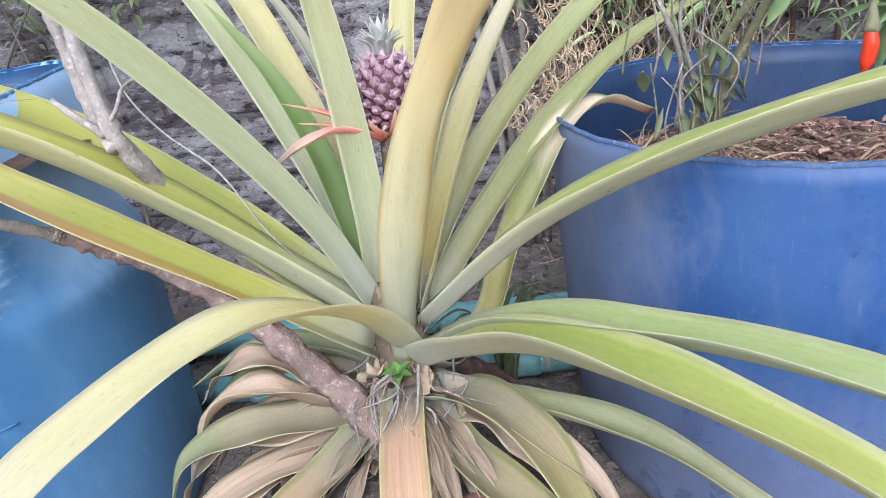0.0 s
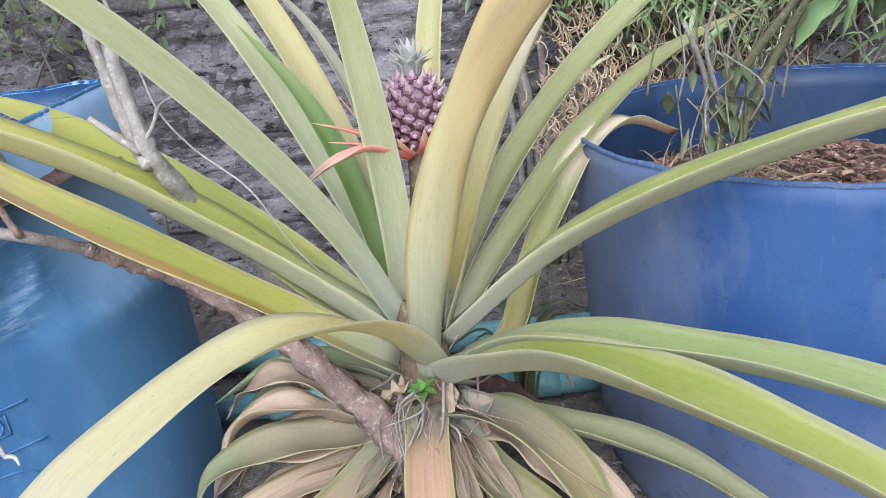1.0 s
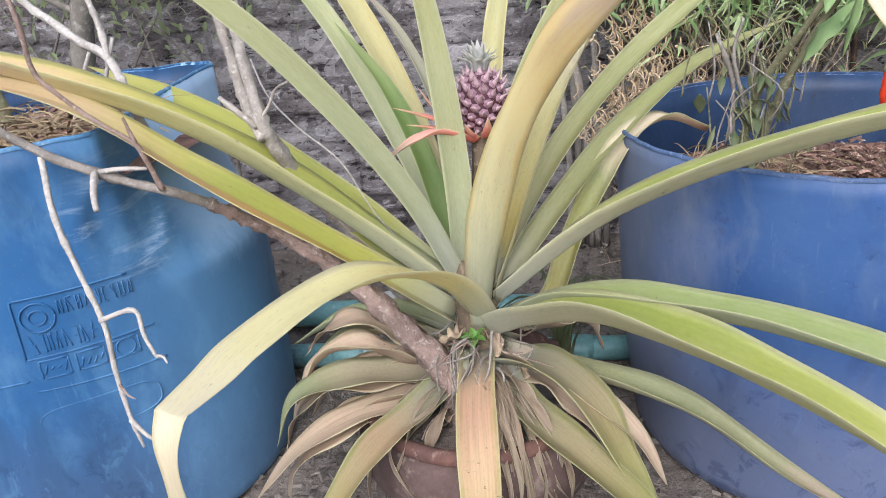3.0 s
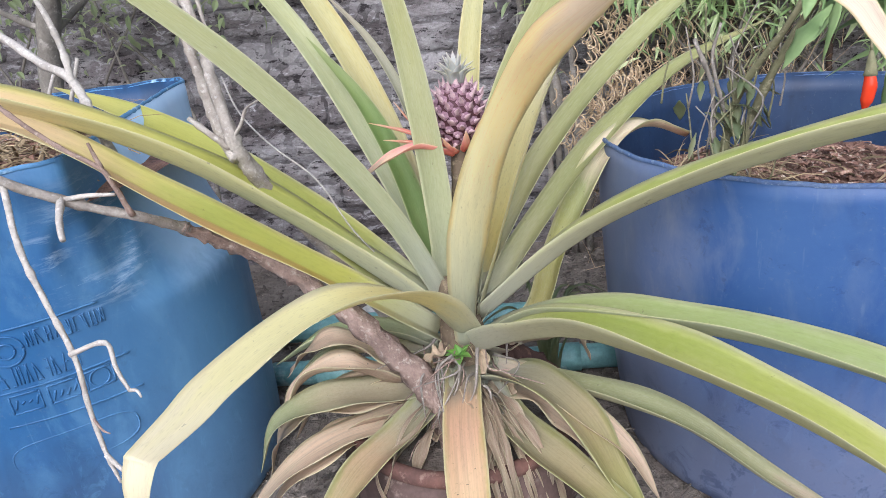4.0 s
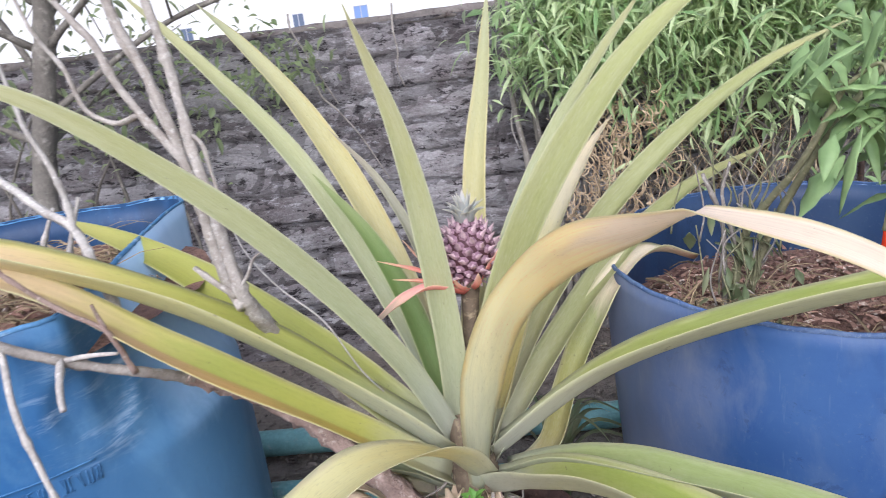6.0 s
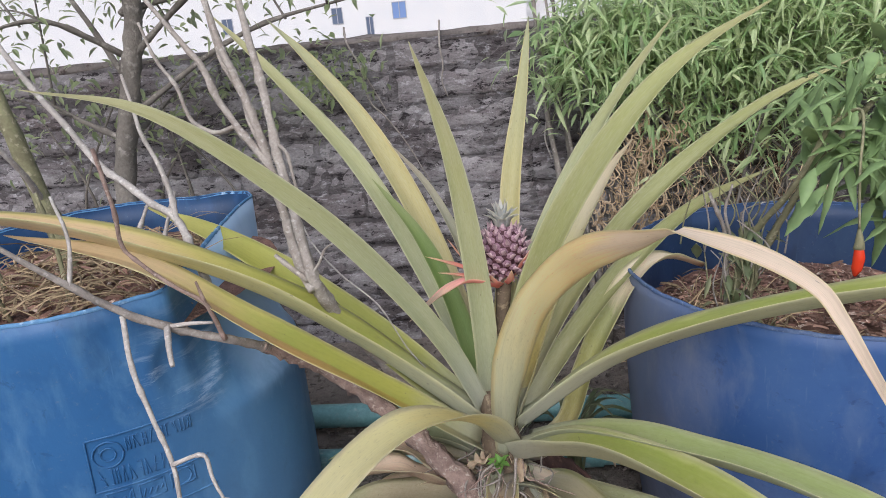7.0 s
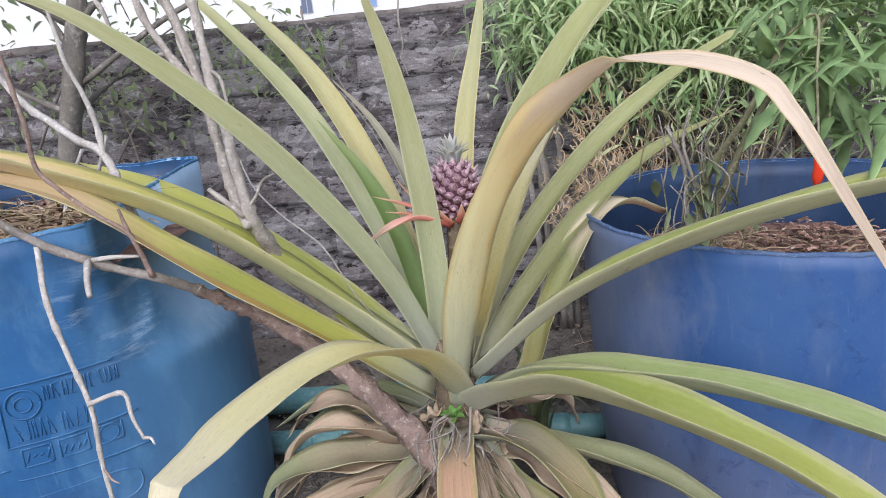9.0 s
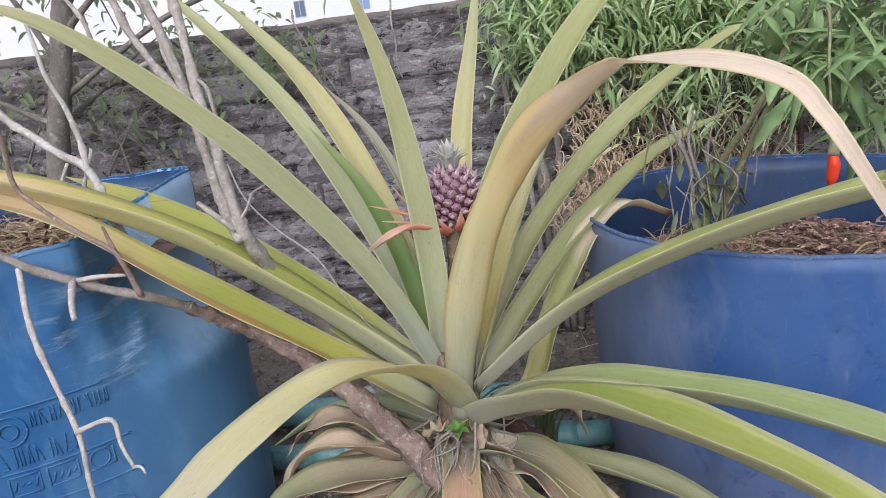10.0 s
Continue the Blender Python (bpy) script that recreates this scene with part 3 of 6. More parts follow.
def green_leaf(name, a, b, c):
    m = Mat(name, 0.42, spec=0.4)
    at = m.coord()
    col = m.mix(m.island(), a, b)
    col = m.mix(m.ramp(m.noise(at, 28, 4), [(0.4, 0.0), (0.7, 0.7)]), col, c)
    m.out(col, None, m.noise(at, 120, 3), 0.2)
    return m.thin(col, 0.42)


PEPPER_LEAF = green_leaf("fresh green foliage", lin(80, 122, 64), lin(174, 202, 142), lin(74, 112, 60))
BUSH_LEAF = green_leaf("bush foliage", lin(112, 154, 92), lin(222, 234, 184), lin(138, 170, 108))
TREE_LEAF = green_leaf("tree foliage", lin(112, 134, 84), lin(146, 162, 112), lin(84, 106, 62))
DULL_LEAF = green_leaf("dusty grey green foliage", lin(132, 144, 108), lin(104, 122, 86), lin(164, 160, 128))
CHILI = Mat("red chili skin", 0.25).out(lin(214, 62, 32))
SPROUT = green_leaf("young sprout", lin(104, 168, 66), lin(140, 196, 96), lin(80, 140, 52))
FRUITLET = mottled("pineapple fruitlet", lin(136, 104, 118), lin(164, 130, 142), lin(196, 172, 176), 70, 260, 0.55, 0.4)
FRUITLET_TIP = mottled("pale tip of a fruitlet", lin(214, 186, 192), lin(190, 158, 160), lin(228, 210, 206), 80, 260, 0.6, 0.3)
FRUITLET_DARK = mottled("pineapple skin between eyes", lin(70, 40, 48), lin(84, 50, 56), None, 60, 260, 0.7, 0.4)
PINK = leaf_skin("pink bract", [(0.0, lin(236, 112, 104)), (0.35, lin(240, 150, 142)), (0.58, lin(204, 164, 136)), (0.8, lin(128, 112, 92)), (1.0, lin(100, 88, 74))], lin(244, 172, 160), 0.25, 0.5, 0.1, gain=1.2, dusty=0.2, pale_foot=0.0)
RED_BRACT = leaf_skin("red bract", [(0.0, lin(232, 96, 86)), (0.5, lin(240, 136, 122)), (1.0, lin(222, 190, 150))], lin(244, 160, 146), 0.25, 0.5, 0.1, gain=1.2, dusty=0.2, pale_foot=0.0)
CROWN = leaf_skin("pineapple crown", [(0.0, lin(168, 166, 164)), (0.6, lin(190, 196, 196)), (1.0, lin(206, 198, 194))], lin(212, 208, 206), 0.25, 0.5, 0.1)
RUST = mottled("rusty steel", lin(110, 92, 84), lin(88, 72, 66), lin(140, 104, 82), 40, 160, 0.85, 0.6)
EMBOSS = plastic("raised blue lettering", lin(53, 103, 153), lin(42, 90, 138), lin(94, 138, 174), (-0.53, 0.37, 0.06))


# ---- building helpers ----
def thing(name, label, category, group="", at=(0, 0, 0), kind=""):
    ob = new(name)
    ob.location = at
    ob.empty_display_size = 0.05
    return tagged(ob, label, category, group, kind)


def mesh_of(name, bm, mats, smooth=True):
    me = bpy.data.meshes.new(name)
    bm.normal_update()
    bm.to_mesh(me)
    bm.free()
    for m in mats if isinstance(mats, (list, tuple)) else [mats]:
        me.materials.append(m)
    if smooth:
        me.polygons.foreach_set("use_smooth", [True] * len(me.polygons))
    return me


def part(name, bm, mats, parent=None, label="", smooth=True):
    """One mesh object; under a thing or part, in world coordinates, where a parent is given."""
    ob = new(name, mesh_of(name, bm, mats, smooth))
    if parent:
        ob.parent = parent
        place = parent.location.copy()
        if parent.parent:
            place += parent.parent.location
        ob.location = -place
    return tagged(ob, label)


def spline(points, steps=8, corners=()):
    """A smooth line through points, with a sharp bend at the corners named by their index."""
    p = [Vector(q) for q in points]
    p = [2 * p[0] - p[1]] + p + [2 * p[-1] - p[-2]]
    out = []
    for i in range(1, len(p) - 2):
        a, b, c, d = p[i - 1 : i + 3]
        for k in range(steps):
            t = k / steps
            m0 = (c - b) * 0.6 if i - 1 in corners else (c - a) * 0.5
            m1 = (c - b) * 0.6 if i in corners else (d - b) * 0.5
            out.append(b * (2 * t**3 - 3 * t * t + 1) + m0 * (t**3 - 2 * t * t + t) + c * (3 * t * t - 2 * t**3) + m1 * (t**3 - t * t))
    return out + [p[-2]]


def along(values, f):
    """A value between given ones, at f from 0 to 1."""
    x = f * (len(values) - 1)
    i = min(int(x), len(values) - 2)
    return values[i] + (values[i + 1] - values[i]) * (x - i)


def tube_into(bm, points, radii, sides=8, steps=6, rough=0.0, knots=0, seed=0):
    """A tapered, uneven branch along points."""
    rng = random.Random(seed)
    line = spline(points, steps)
    n = len(line)
    swell = [rng.randrange(2, max(3, n - 2)) for _ in range(knots)]
    rings, side = [], None
    for i, p in enumerate(line):
        ahead = (line[min(i + 1, n - 1)] - line[max(i - 1, 0)]).normalized()
        side = (side - ahead * side.dot(ahead)).normalized() if side else ahead.orthogonal().normalized()
        up = ahead.cross(side)
        r = along(radii, i / (n - 1)) * (1.3 if i in swell else 1.0)
        ring = []
        for k in range(sides):
            a = 2 * math.pi * k / sides
            w = r * (1 + rough * noise.noise(Vector((p.x * 60 + k * 3.1, p.y * 60 + seed, p.z * 60))))
            ring.append(bm.verts.new(p + side * math.cos(a) * w + up * math.sin(a) * w))
        rings.append(ring)
    for a, b in zip(rings, rings[1:]):
        for k in range(sides):
            bm.faces.new((a[k], a[(k + 1) % sides], b[(k + 1) % sides], b[k]))
    bm.faces.new(rings[0][::-1])
    bm.faces.new(rings[-1])


def tube(name, points, radii, mat, parent, label="", sides=8, steps=6, rough=0.25, knots=0, seed=0):
    bm = bmesh.new()
    tube_into(bm, points, radii, sides, steps, rough, knots, seed)
    return part(name, bm, mat, parent, label)


def lathe_into(bm, centre, profile, sides=64, shape=None):
    """Turned body from (radius, height) pairs, open at both ends. shape(angle, r, z) may bend it."""
    rings = []
    for r, z in profile:
        ring = []
        for k in range(sides):
            a = 2 * math.pi * k / sides
            rr, zz = shape(a, r, z) if shape else (r, z)
            ring.append(bm.verts.new((centre[0] + rr * math.cos(a), centre[1] + rr * math.sin(a), centre[2] + zz)))
        rings.append(ring)
    for a, b in zip(rings, rings[1:]):
        for k in range(sides):
            bm.faces.new((a[k], a[(k + 1) % sides], b[(k + 1) % sides], b[k]))
    return rings


def blade_into(bm, spine, width, fold=(35, 20), twist=(0, 0), thick=0.0016, base=0.75, tip=0.04, belly=0.3, wave=0.0, seed=0, steps=9, across=4, point=1.6, flat_side=None, corners=(), pinch=(), bowl=1.7):
    """A channelled leaf along a spine: upper skin in slot 0, lower skin in slot 1. fold: degrees by which each half rises, at base and tip."""
    uv = bm.loops.layers.uv.verify()
    line = spline(spine, steps, corners)
    n = len(line)
    rng = random.Random(seed)
    ph = rng.random() * 6.28
    length = sum((b - a).length for a, b in zip(line, line[1:]))
    whole = (line[-1] - line[0])
    out = Vector((whole.x, whole.y, 0.0))
    out = out.normalized() if out.length > 1e-4 else Vector((0, 1, 0))
    level = flat_side or Vector((-out.y, out.x, 0))
    level = Vector(level)
    top, low, s = [], [], 0.0
    for i, p in enumerate(line):
        if i:
            s += (p - line[i - 1]).length
        f = s / length
        ahead = (line[min(i + 1, n - 1)] - line[max(i - 1, 0)]).normalized()
        side = (level - ahead * level.dot(ahead)).normalized()
        up = ahead.cross(side)
        tw = radians(along(twist, f))
        side, up = side * math.cos(tw) + up * math.sin(tw), up * math.cos(tw) - side * math.sin(tw)
        grow = base + (1 - base) * min(1.0, f / belly)
        taper = 1.0 if f < belly else max(tip, (1 - ((f - belly) / (1 - belly)) ** point) ** 0.9)
        w = width / 2 * grow * taper
        for f0, spread, depth in pinch:
            w *= 1 - depth * math.exp(-(((f - f0) / spread) ** 2))
        bend = radians(fold[0] + (fold[1] - fold[0]) * f)
        ta, lo = [], []
        for k in range(-across, across + 1):
            h = 0.08 * k if abs(k) == 1 and across > 2 and bowl < 1.4 else k / across
            rise = abs(h) ** bowl * math.sin(bend)
            q = p + side * (h * w * math.cos(bend)) + up * ((rise - 0.45 * math.sin(bend)) * w)
            if wave:
                q += up * (wave * abs(h) * w * math.sin(ph + f * 19 + h * 2.0) + 0.5 * wave * w * noise.noise(Vector((f * 9, h * 2, seed))))
            t = thick * (1.6 - 1.1 * abs(h)) * (0.4 + 0.6 * taper)
            ta.append(bm.verts.new(q + up * t * 0.5))
            lo.append(bm.verts.new(q - up * t * 0.5))
        top.append((ta, f))
        low.append((lo, f))

    def quad(vs, uvs, slot):
        face = bm.faces.new(vs)
        face.material_index = slot
        for loop, c in zip(face.loops, uvs):
            loop[uv].uv = c

    m = 2 * across
    for (a, fa), (b, fb) in zip(top, top[1:]):
        for k in range(m):
            quad((a[k], b[k], b[k + 1], a[k + 1]), ((k / m, fa), (k / m, fb), ((k + 1) / m, fb), ((k + 1) / m, fa)), 0)
    for (a, fa), (b, fb) in zip(low, low[1:]):
        for k in range(m):
            quad((a[k + 1], b[k + 1], b[k], a[k]), (((k + 1) / m, fa), ((k + 1) / m, fb), (k / m, fb), (k / m, fa)), 1)
    for k in (0, m):
        for i in range(n - 1):
            (a, fa), (b, fb), (c, _), (d, _) = top[i], top[i + 1], low[i + 1], low[i]
            vs = (a[k], d[k], c[k], b[k])
            quad(vs if k == 0 else vs[::-1], ((k / m, fa), (k / m, fa), (k / m, fb), (k / m, fb)) if k == 0 else ((k / m, fb), (k / m, fb), (k / m, fa), (k / m, fa)), 0)
    for (a, fa), (b, _), turn in ((top[0], low[0], 1), (top[-1], low[-1], -1)):
        for k in range(m):
            vs = (a[k], a[k + 1], b[k + 1], b[k])
            quad(vs[::turn], ((k / m, fa),) * 4, 0)


def small_leaf_into(verts, faces, at, way, normal, long, wide, droop=0.2):
    """A pointed foliage leaf of eight faces, folded on its midrib, into lists for from_pydata."""
    way = way.normalized()
    side = way.cross(normal).normalized()
    up = side.cross(way)
    i = len(verts)
    for f, w in ((0.0, 0.0), (0.25, 0.8), (0.55, 1.0), (0.8, 0.55), (1.0, 0.0)):
        mid = at + way * long * f - up * droop * long * f * f
        if w == 0:
            verts.append(mid)
        else:
            lift = up * wide * 0.22 * w
            verts.extend((mid - side * wide * w / 2 + lift, mid, mid + side * wide * w / 2 + lift))
    a, b, c, d, e = i, i + 1, i + 4, i + 7, i + 10
    faces.extend(((a, b + 1, b), (a, b + 2, b + 1)))
    for p, q in ((b, c), (c, d)):
        faces.extend(((p, p + 1, q + 1, q), (p + 1, p + 2, q + 2, q + 1)))
    faces.extend(((d, d + 1, e), (d + 1, d + 2, e)))


def mesh_part(name, verts, faces, mat, parent=None, label="", smooth=False):
    me = bpy.data.meshes.new(name)
    me.from_pydata([tuple(v) for v in verts], [], faces)
    me.materials.append(mat)
    if smooth:
        me.polygons.foreach_set("use_smooth", [True] * len(me.polygons))
    ob = new(name, me)
    if parent:
        ob.parent = parent
        ob.location = -parent.location
    return tagged(ob, label)


def box_into(bm, lo, hi, bevel=0.0):
    made = bmesh.ops.create_cube(bm, size=1.0, matrix=Matrix.LocRotScale((Vector(lo) + Vector(hi)) / 2, None, Vector(hi) - Vector(lo)))
    if bevel:
        edges = {e for v in made["verts"] for e in v.link_edges}
        bmesh.ops.bevel(bm, geom=list(edges), offset=bevel, segments=2, affect="EDGES")


# ---- the setting ----
WALL_Y, WALL_TOP, GROUND = 0.95, 0.80, -0.045


def ground_height(x, y):
    if y > WALL_Y or abs(x) > 3 or y < -3:
        return GROUND - 0.012
    return GROUND + 0.010 * noise.noise(Vector((x * 6, y * 6, 0.3))) + 0.006 * noise.noise(Vector((x * 21, y * 21, 4.0))) - 0.004


bm = bmesh.new()
xs = [-3000, -60, -8] + [-3 + 0.05 * i for i in range(121)] + [8, 60, 3000]
ys = [-3000, -60, -8] + [-2 + 0.05 * i for i in range(59)] + [8, 60, 3000]
grid = [[bm.verts.new((x, y, ground_height(x, y))) for x in xs] for y in ys]
for a, b in zip(grid, grid[1:]):
    for k in range(len(xs) - 1):
        bm.faces.new((a[k], a[k + 1], b[k + 1], b[k]))
tagged(part("ground", bm, SOIL), "dry dark earth with leaf litter", "ground", kind="structure")

wall = tagged(new("wall_north"), "old weathered brick wall with patches of pale limewash", "wall", kind="structure")
bm = bmesh.new()
box_into(bm, (-3.2, WALL_Y + 0.0035, -0.10), (3.2, WALL_Y + 0.21, WALL_TOP - 0.012))
part("mortar", bm, MORTAR, wall, "dark recessed mortar", smooth=False)
bm = bmesh.new()
cells = 128
lip = []
for i in range(cells + 1):
    x = -3.2 + 6.4 * i / cells
    wob = lambda k: 0.008 * noise.noise(Vector((x * 5, k * 7.7, 1.5))) + 0.005 * noise.noise(Vector((x * 23, k * 5.1, 8.0)))
    lip.append([bm.verts.new(v) for v in ((x, WALL_Y + 0.006 + wob(1), WALL_TOP - 0.022 + wob(8)), (x, WALL_Y + 0.004 + wob(2), WALL_TOP - 0.010 + wob(3)), (x, WALL_Y + 0.014 + wob(4), WALL_TOP + wob(5)), (x, WALL_Y + 0.19, WALL_TOP + wob(6)), (x, WALL_Y + 0.225, WALL_TOP - 0.012), (x, WALL_Y + 0.222, WALL_TOP - 0.02))])
for a, b in zip(lip, lip[1:]):
    for k in range(6):
        bm.faces.new((a[k], a[(k + 1) % 6], b[(k + 1) % 6], b[k]))
part("coping", bm, COPING, wall, "mouldy uneven cement coping")

# plain walls close the yard
for name, lo, hi in (("wall_south", (-3.4, -3.2, -0.10), (3.4, -3.0, 0.8)), ("wall_west", (-3.4, -3.0, -0.10), (-3.2, 1.15, 0.8)), ("wall_east", (3.2, -3.0, -0.10), (3.4, 1.15, 0.8))):
    bm = bmesh.new()
    box_into(bm, lo, hi, 0.01)
    tagged(part(name, bm, PLASTER, smooth=False), "plain pale plastered yard wall", "wall", kind="structure")


# far white building over the wall
def far_window(x, z, w, h, y, glass, parent):
    win = new("window")
    win.parent = parent
    bm = bmesh.new()
    box_into(bm, (x - w / 2, y - 0.02, z - h / 2), (x + w / 2, y + 0.04, z + h / 2))
    part("pane", bm, glass, smooth=False).parent = win
    bm = bmesh.new()
    for lo, hi in (((x - w / 2 - 0.05, z - h / 2 - 0.05), (x + w / 2 + 0.05, z - h / 2)), ((x - w / 2 - 0.05, z + h / 2), (x + w / 2 + 0.05, z + h / 2 + 0.05)), ((x - w / 2 - 0.05, z - h / 2), (x - w / 2, z + h / 2)), ((x + w / 2, z - h / 2), (x + w / 2 + 0.05, z + h / 2)), ((x - 0.03, z - h / 2), (x + 0.03, z + h / 2))):
        box_into(bm, (lo[0], y - 0.06, lo[1]), (hi[0], y + 0.03, hi[1]))
    part("window_frame", bm, FRAME, smooth=False).parent = win


FAR = 55.0
house = thing("white_building", "large far white building with small windows", "building")
bm = bmesh.new()
box_into(bm, (-60, FAR, 0), (1.5, FAR + 12, 16))
box_into(bm, (1.5, FAR + 4, 0), (60, FAR + 16, 13))
part("facade", bm, FACADE, house, smooth=False)
for x, z, w, h, g in ((-13.1, 2.25, 0.78, 1.12, GLASS), (-10.6, 1.25, 0.5, 1.4, GLASS), (-8.2, 2.25, 1.0, 1.15, GLASS_BLUE), (-22.0, 2.25, 0.8, 1.1, GLASS), (-13.1, 5.4, 0.78, 1.12, GLASS), (-8.2, 5.4, 1.0, 1.15, GLASS_BLUE)):
    far_window(x, z, w, h, FAR, g, house)
bm = bmesh.new()
box_into(bm, (6.0, FAR + 3.2, 0.9), (40, FAR + 4.0, 1.25))
part("ledge", bm, FACADE, house, smooth=False)

# pipes on the ground behind the pot
def pipe(y, z, x0, x1, r, label):
    ob = thing("drain_pipe", label, "pipe", "", (x0, y, z))
    bm = bmesh.new()
    tube_into(bm, [(x0 + (x1 - x0) * i / 4, y, z) for i in range(5)], [r, r], 20, 4)
    part("tube", bm, PIPE, ob)
    for cx in (x0 + 0.12, x1 - 0.1):
        bm = bmesh.new()
        tube_into(bm, [(cx - 0.03, y, z), (cx, y, z), (cx + 0.03, y, z)], [r * 1.15, r * 1.15], 20, 2)
        part("socket", bm, PIPE, ob)


pipe(0.32, GROUND + 0.026, -0.40, 0.252, 0.023, "teal plastic pipe joining the two barrels")
pipe(0.485, GROUND + 0.030, -0.66, 0.56, 0.027, "pale teal plastic pipe lying at the foot of the wall")


bm = bmesh.new()
bmesh.ops.create_icosphere(bm, subdivisions=3, radius=1.0, matrix=Matrix.Translation((-0.246, 0.588, GROUND + 0.010)) @ Matrix.Diagonal((0.034, 0.020, 0.016, 1)))
for v in bm.verts:
    v.co += Vector((0.004, 0.003, 0.003)) * noise.noise(v.co * 60)
tagged(part("stone", bm, STONE), "small pale stone lying on the earth", "stone")


# ---- the two barrels ----
def barrel(centre, radius, height, mat, label, lean=None, dents=(), flat=None, inner=None, edge=None, taper=0.0):
    ob = thing("plastic_barrel", label, "barrel", "cut plastic barrels", (*centre, GROUND))
    c = (*centre, 0.0)

    def shape(a, r, z):
        f, given = z / height, r
        top = lean(a) if lean else 0.0
        z = z + (top * max(0.0, f - 0.6) / 0.4 if z > 0 else 0)
        wob = 0.004 * noise.noise(Vector((math.cos(a) * 1.3, math.sin(a) * 1.3, z * 3 + centre[0])))
        jag = 0.002 * noise.noise(Vector((a * 30, 2.2, centre[0]))) if f > 0.98 else 0.0
        for da, dz, dr, depth in dents:
            d = math.hypot((math.remainder(a - radians(da), 2 * math.pi)) * radius / dr, (z - dz) / dr)
            k = min(1.0, max(0.0, (1 - d) / 0.3))
            wob += 0.003 * math.exp(-((d - 1.0) / 0.14) ** 2) - depth * k * k * (3 - 2 * k)
        r += wob - radius * taper * (1 - min(1.0, max(0.0, f))) ** 1.6
        if flat and z > flat[0]:
            g = min(1.0, (z - flat[0]) / (height - flat[0])) ** 0.8
            lim = flat[1] / max(0.2, math.cos(a) + flat[2] * math.sin(a)) + (given - radius)
            if math.cos(a) > 0.2 and lim < r:
                r += (lim - r) * g
            r += flat[3] * g * math.exp(-((math.remainder(a - radians(66), 2 * math.pi)) / 0.2) ** 2)
        return r, z + jag

    r, h = radius, height
    prof = [(r * 0.55, GROUND + 0.002), (r * 0.955, GROUND + 0.002), (r * 0.975, GROUND + 0.008), (r * 0.988, GROUND + 0.028), (r * 0.997, 0.03), (r * 1.003, 0.08), (r * 1.006, h * 0.3)]
    prof += [(r * 1.004, h * (0.36 + 0.02 * k)) for k in range(28)] + [(r * 0.998, h * 0.95), (r * 0.996, h), (r * 0.996 - 0.004, h + 0.001), (r * 0.972 - 0.005, h * 0.93), (r * 0.965 - 0.005, h * 0.55)]
    bm = bmesh.new()
    rings = lathe_into(bm, c, prof, 220, shape)
    # inner faces get the blue that has the shade put in
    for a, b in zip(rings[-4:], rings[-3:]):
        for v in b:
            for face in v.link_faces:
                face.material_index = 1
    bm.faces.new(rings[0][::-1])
    part("body", bm, [mat, inner or BARREL_SHADE], ob)
    bm = bmesh.new()
    lathe_into(bm, c, [(r * 0.996 + 0.0008, h - 0.003), (r * 0.996 + 0.001, h - 0.0005), (r * 0.996 - 0.001, h + 0.0018), (r * 0.996 - 0.0035, h + 0.0012), (r * 0.996 - 0.0052, h - 0.003)], 128, shape)
    part("rim", bm, edge or CUT_EDGE, ob, "pale roughly cut edge")
    return ob


def bed(centre, radius, z, mat, name, label):
    bm = bmesh.new()
    lathe = []
    for j in range(9):
        r = radius * j / 8 + 0.001
        lathe.append([bm.verts.new((centre[0] + r * math.cos(a), centre[1] + r * math.sin(a), z + 0.012 * noise.noise(Vector((r * math.cos(a) * 14, r * math.sin(a) * 14, centre[0]))))) for a in (2 * math.pi * k / 40 for k in range(40))])
    for a, b in zip(lathe, lathe[1:]):
        for k in range(40):
            bm.faces.new((a[k], b[k], b[(k + 1) % 40], a[(k + 1) % 40]))
    bm.faces.new(lathe[0])
    return tagged(part(name, bm, mat), label, "soil", kind="stuff")


LB, RB, LR, RR = (-0.622, 0.096), (0.498, 0.161), 0.294, 0.295
LH, RH = 0.533, 0.434
left_barrel = barrel(LB, LR, LH, BARREL_SKY, "cut sky-blue plastic barrel with raised lettering and a round scuff", lambda a: 0.006 * math.sin(a) + 0.004 * math.exp(-((math.remainder(a - 1.05, 6.2832)) / 0.25) ** 2), ((-38, 0.424, 0.058, 0.005),), (0.33, 0.195, 0.133, 0.04), BARREL_SHADE_CUT, CUT_EDGE_SKY)
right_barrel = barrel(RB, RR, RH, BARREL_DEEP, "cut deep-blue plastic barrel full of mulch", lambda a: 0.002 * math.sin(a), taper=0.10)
bed(LB, LR - 0.012, 0.475, MULCH, "potting_soil", "dry brown soil filling the sky-blue barrel")
bed(RB, RR - 0.018, 0.318, MULCH, "potting_soil", "red-brown mulch filling the deep-blue barrel")


# ---- the pot and its plant ----
POT = (-0.008, -0.008)
pot = thing("terracotta_pot", "round-bellied dusty terracotta pot on the earth", "pot", at=(*POT, GROUND))
def pot_shape(a, r, z):
    return r * (1 + 0.014 * noise.noise(Vector((math.cos(a), math.sin(a), z * 9)))), z + 0.002 * noise.noise(Vector((math.cos(a) * 3, math.sin(a) * 3, 7.0)))


bm = bmesh.new()
rings = lathe_into(bm, (*POT, 0), [(0.05, -0.045), (0.094, -0.045), (0.112, -0.038), (0.136, -0.014), (0.154, 0.014), (0.166, 0.046), (0.169, 0.066), (0.166, 0.086), (0.157, 0.102), (0.148, 0.111), (0.138, 0.114), (0.134, 0.10), (0.13, 0.07), (0.12, 0.04)], 72, pot_shape)
bm.faces.new(rings[0][::-1])
part("body", bm, TERRACOTTA, pot)
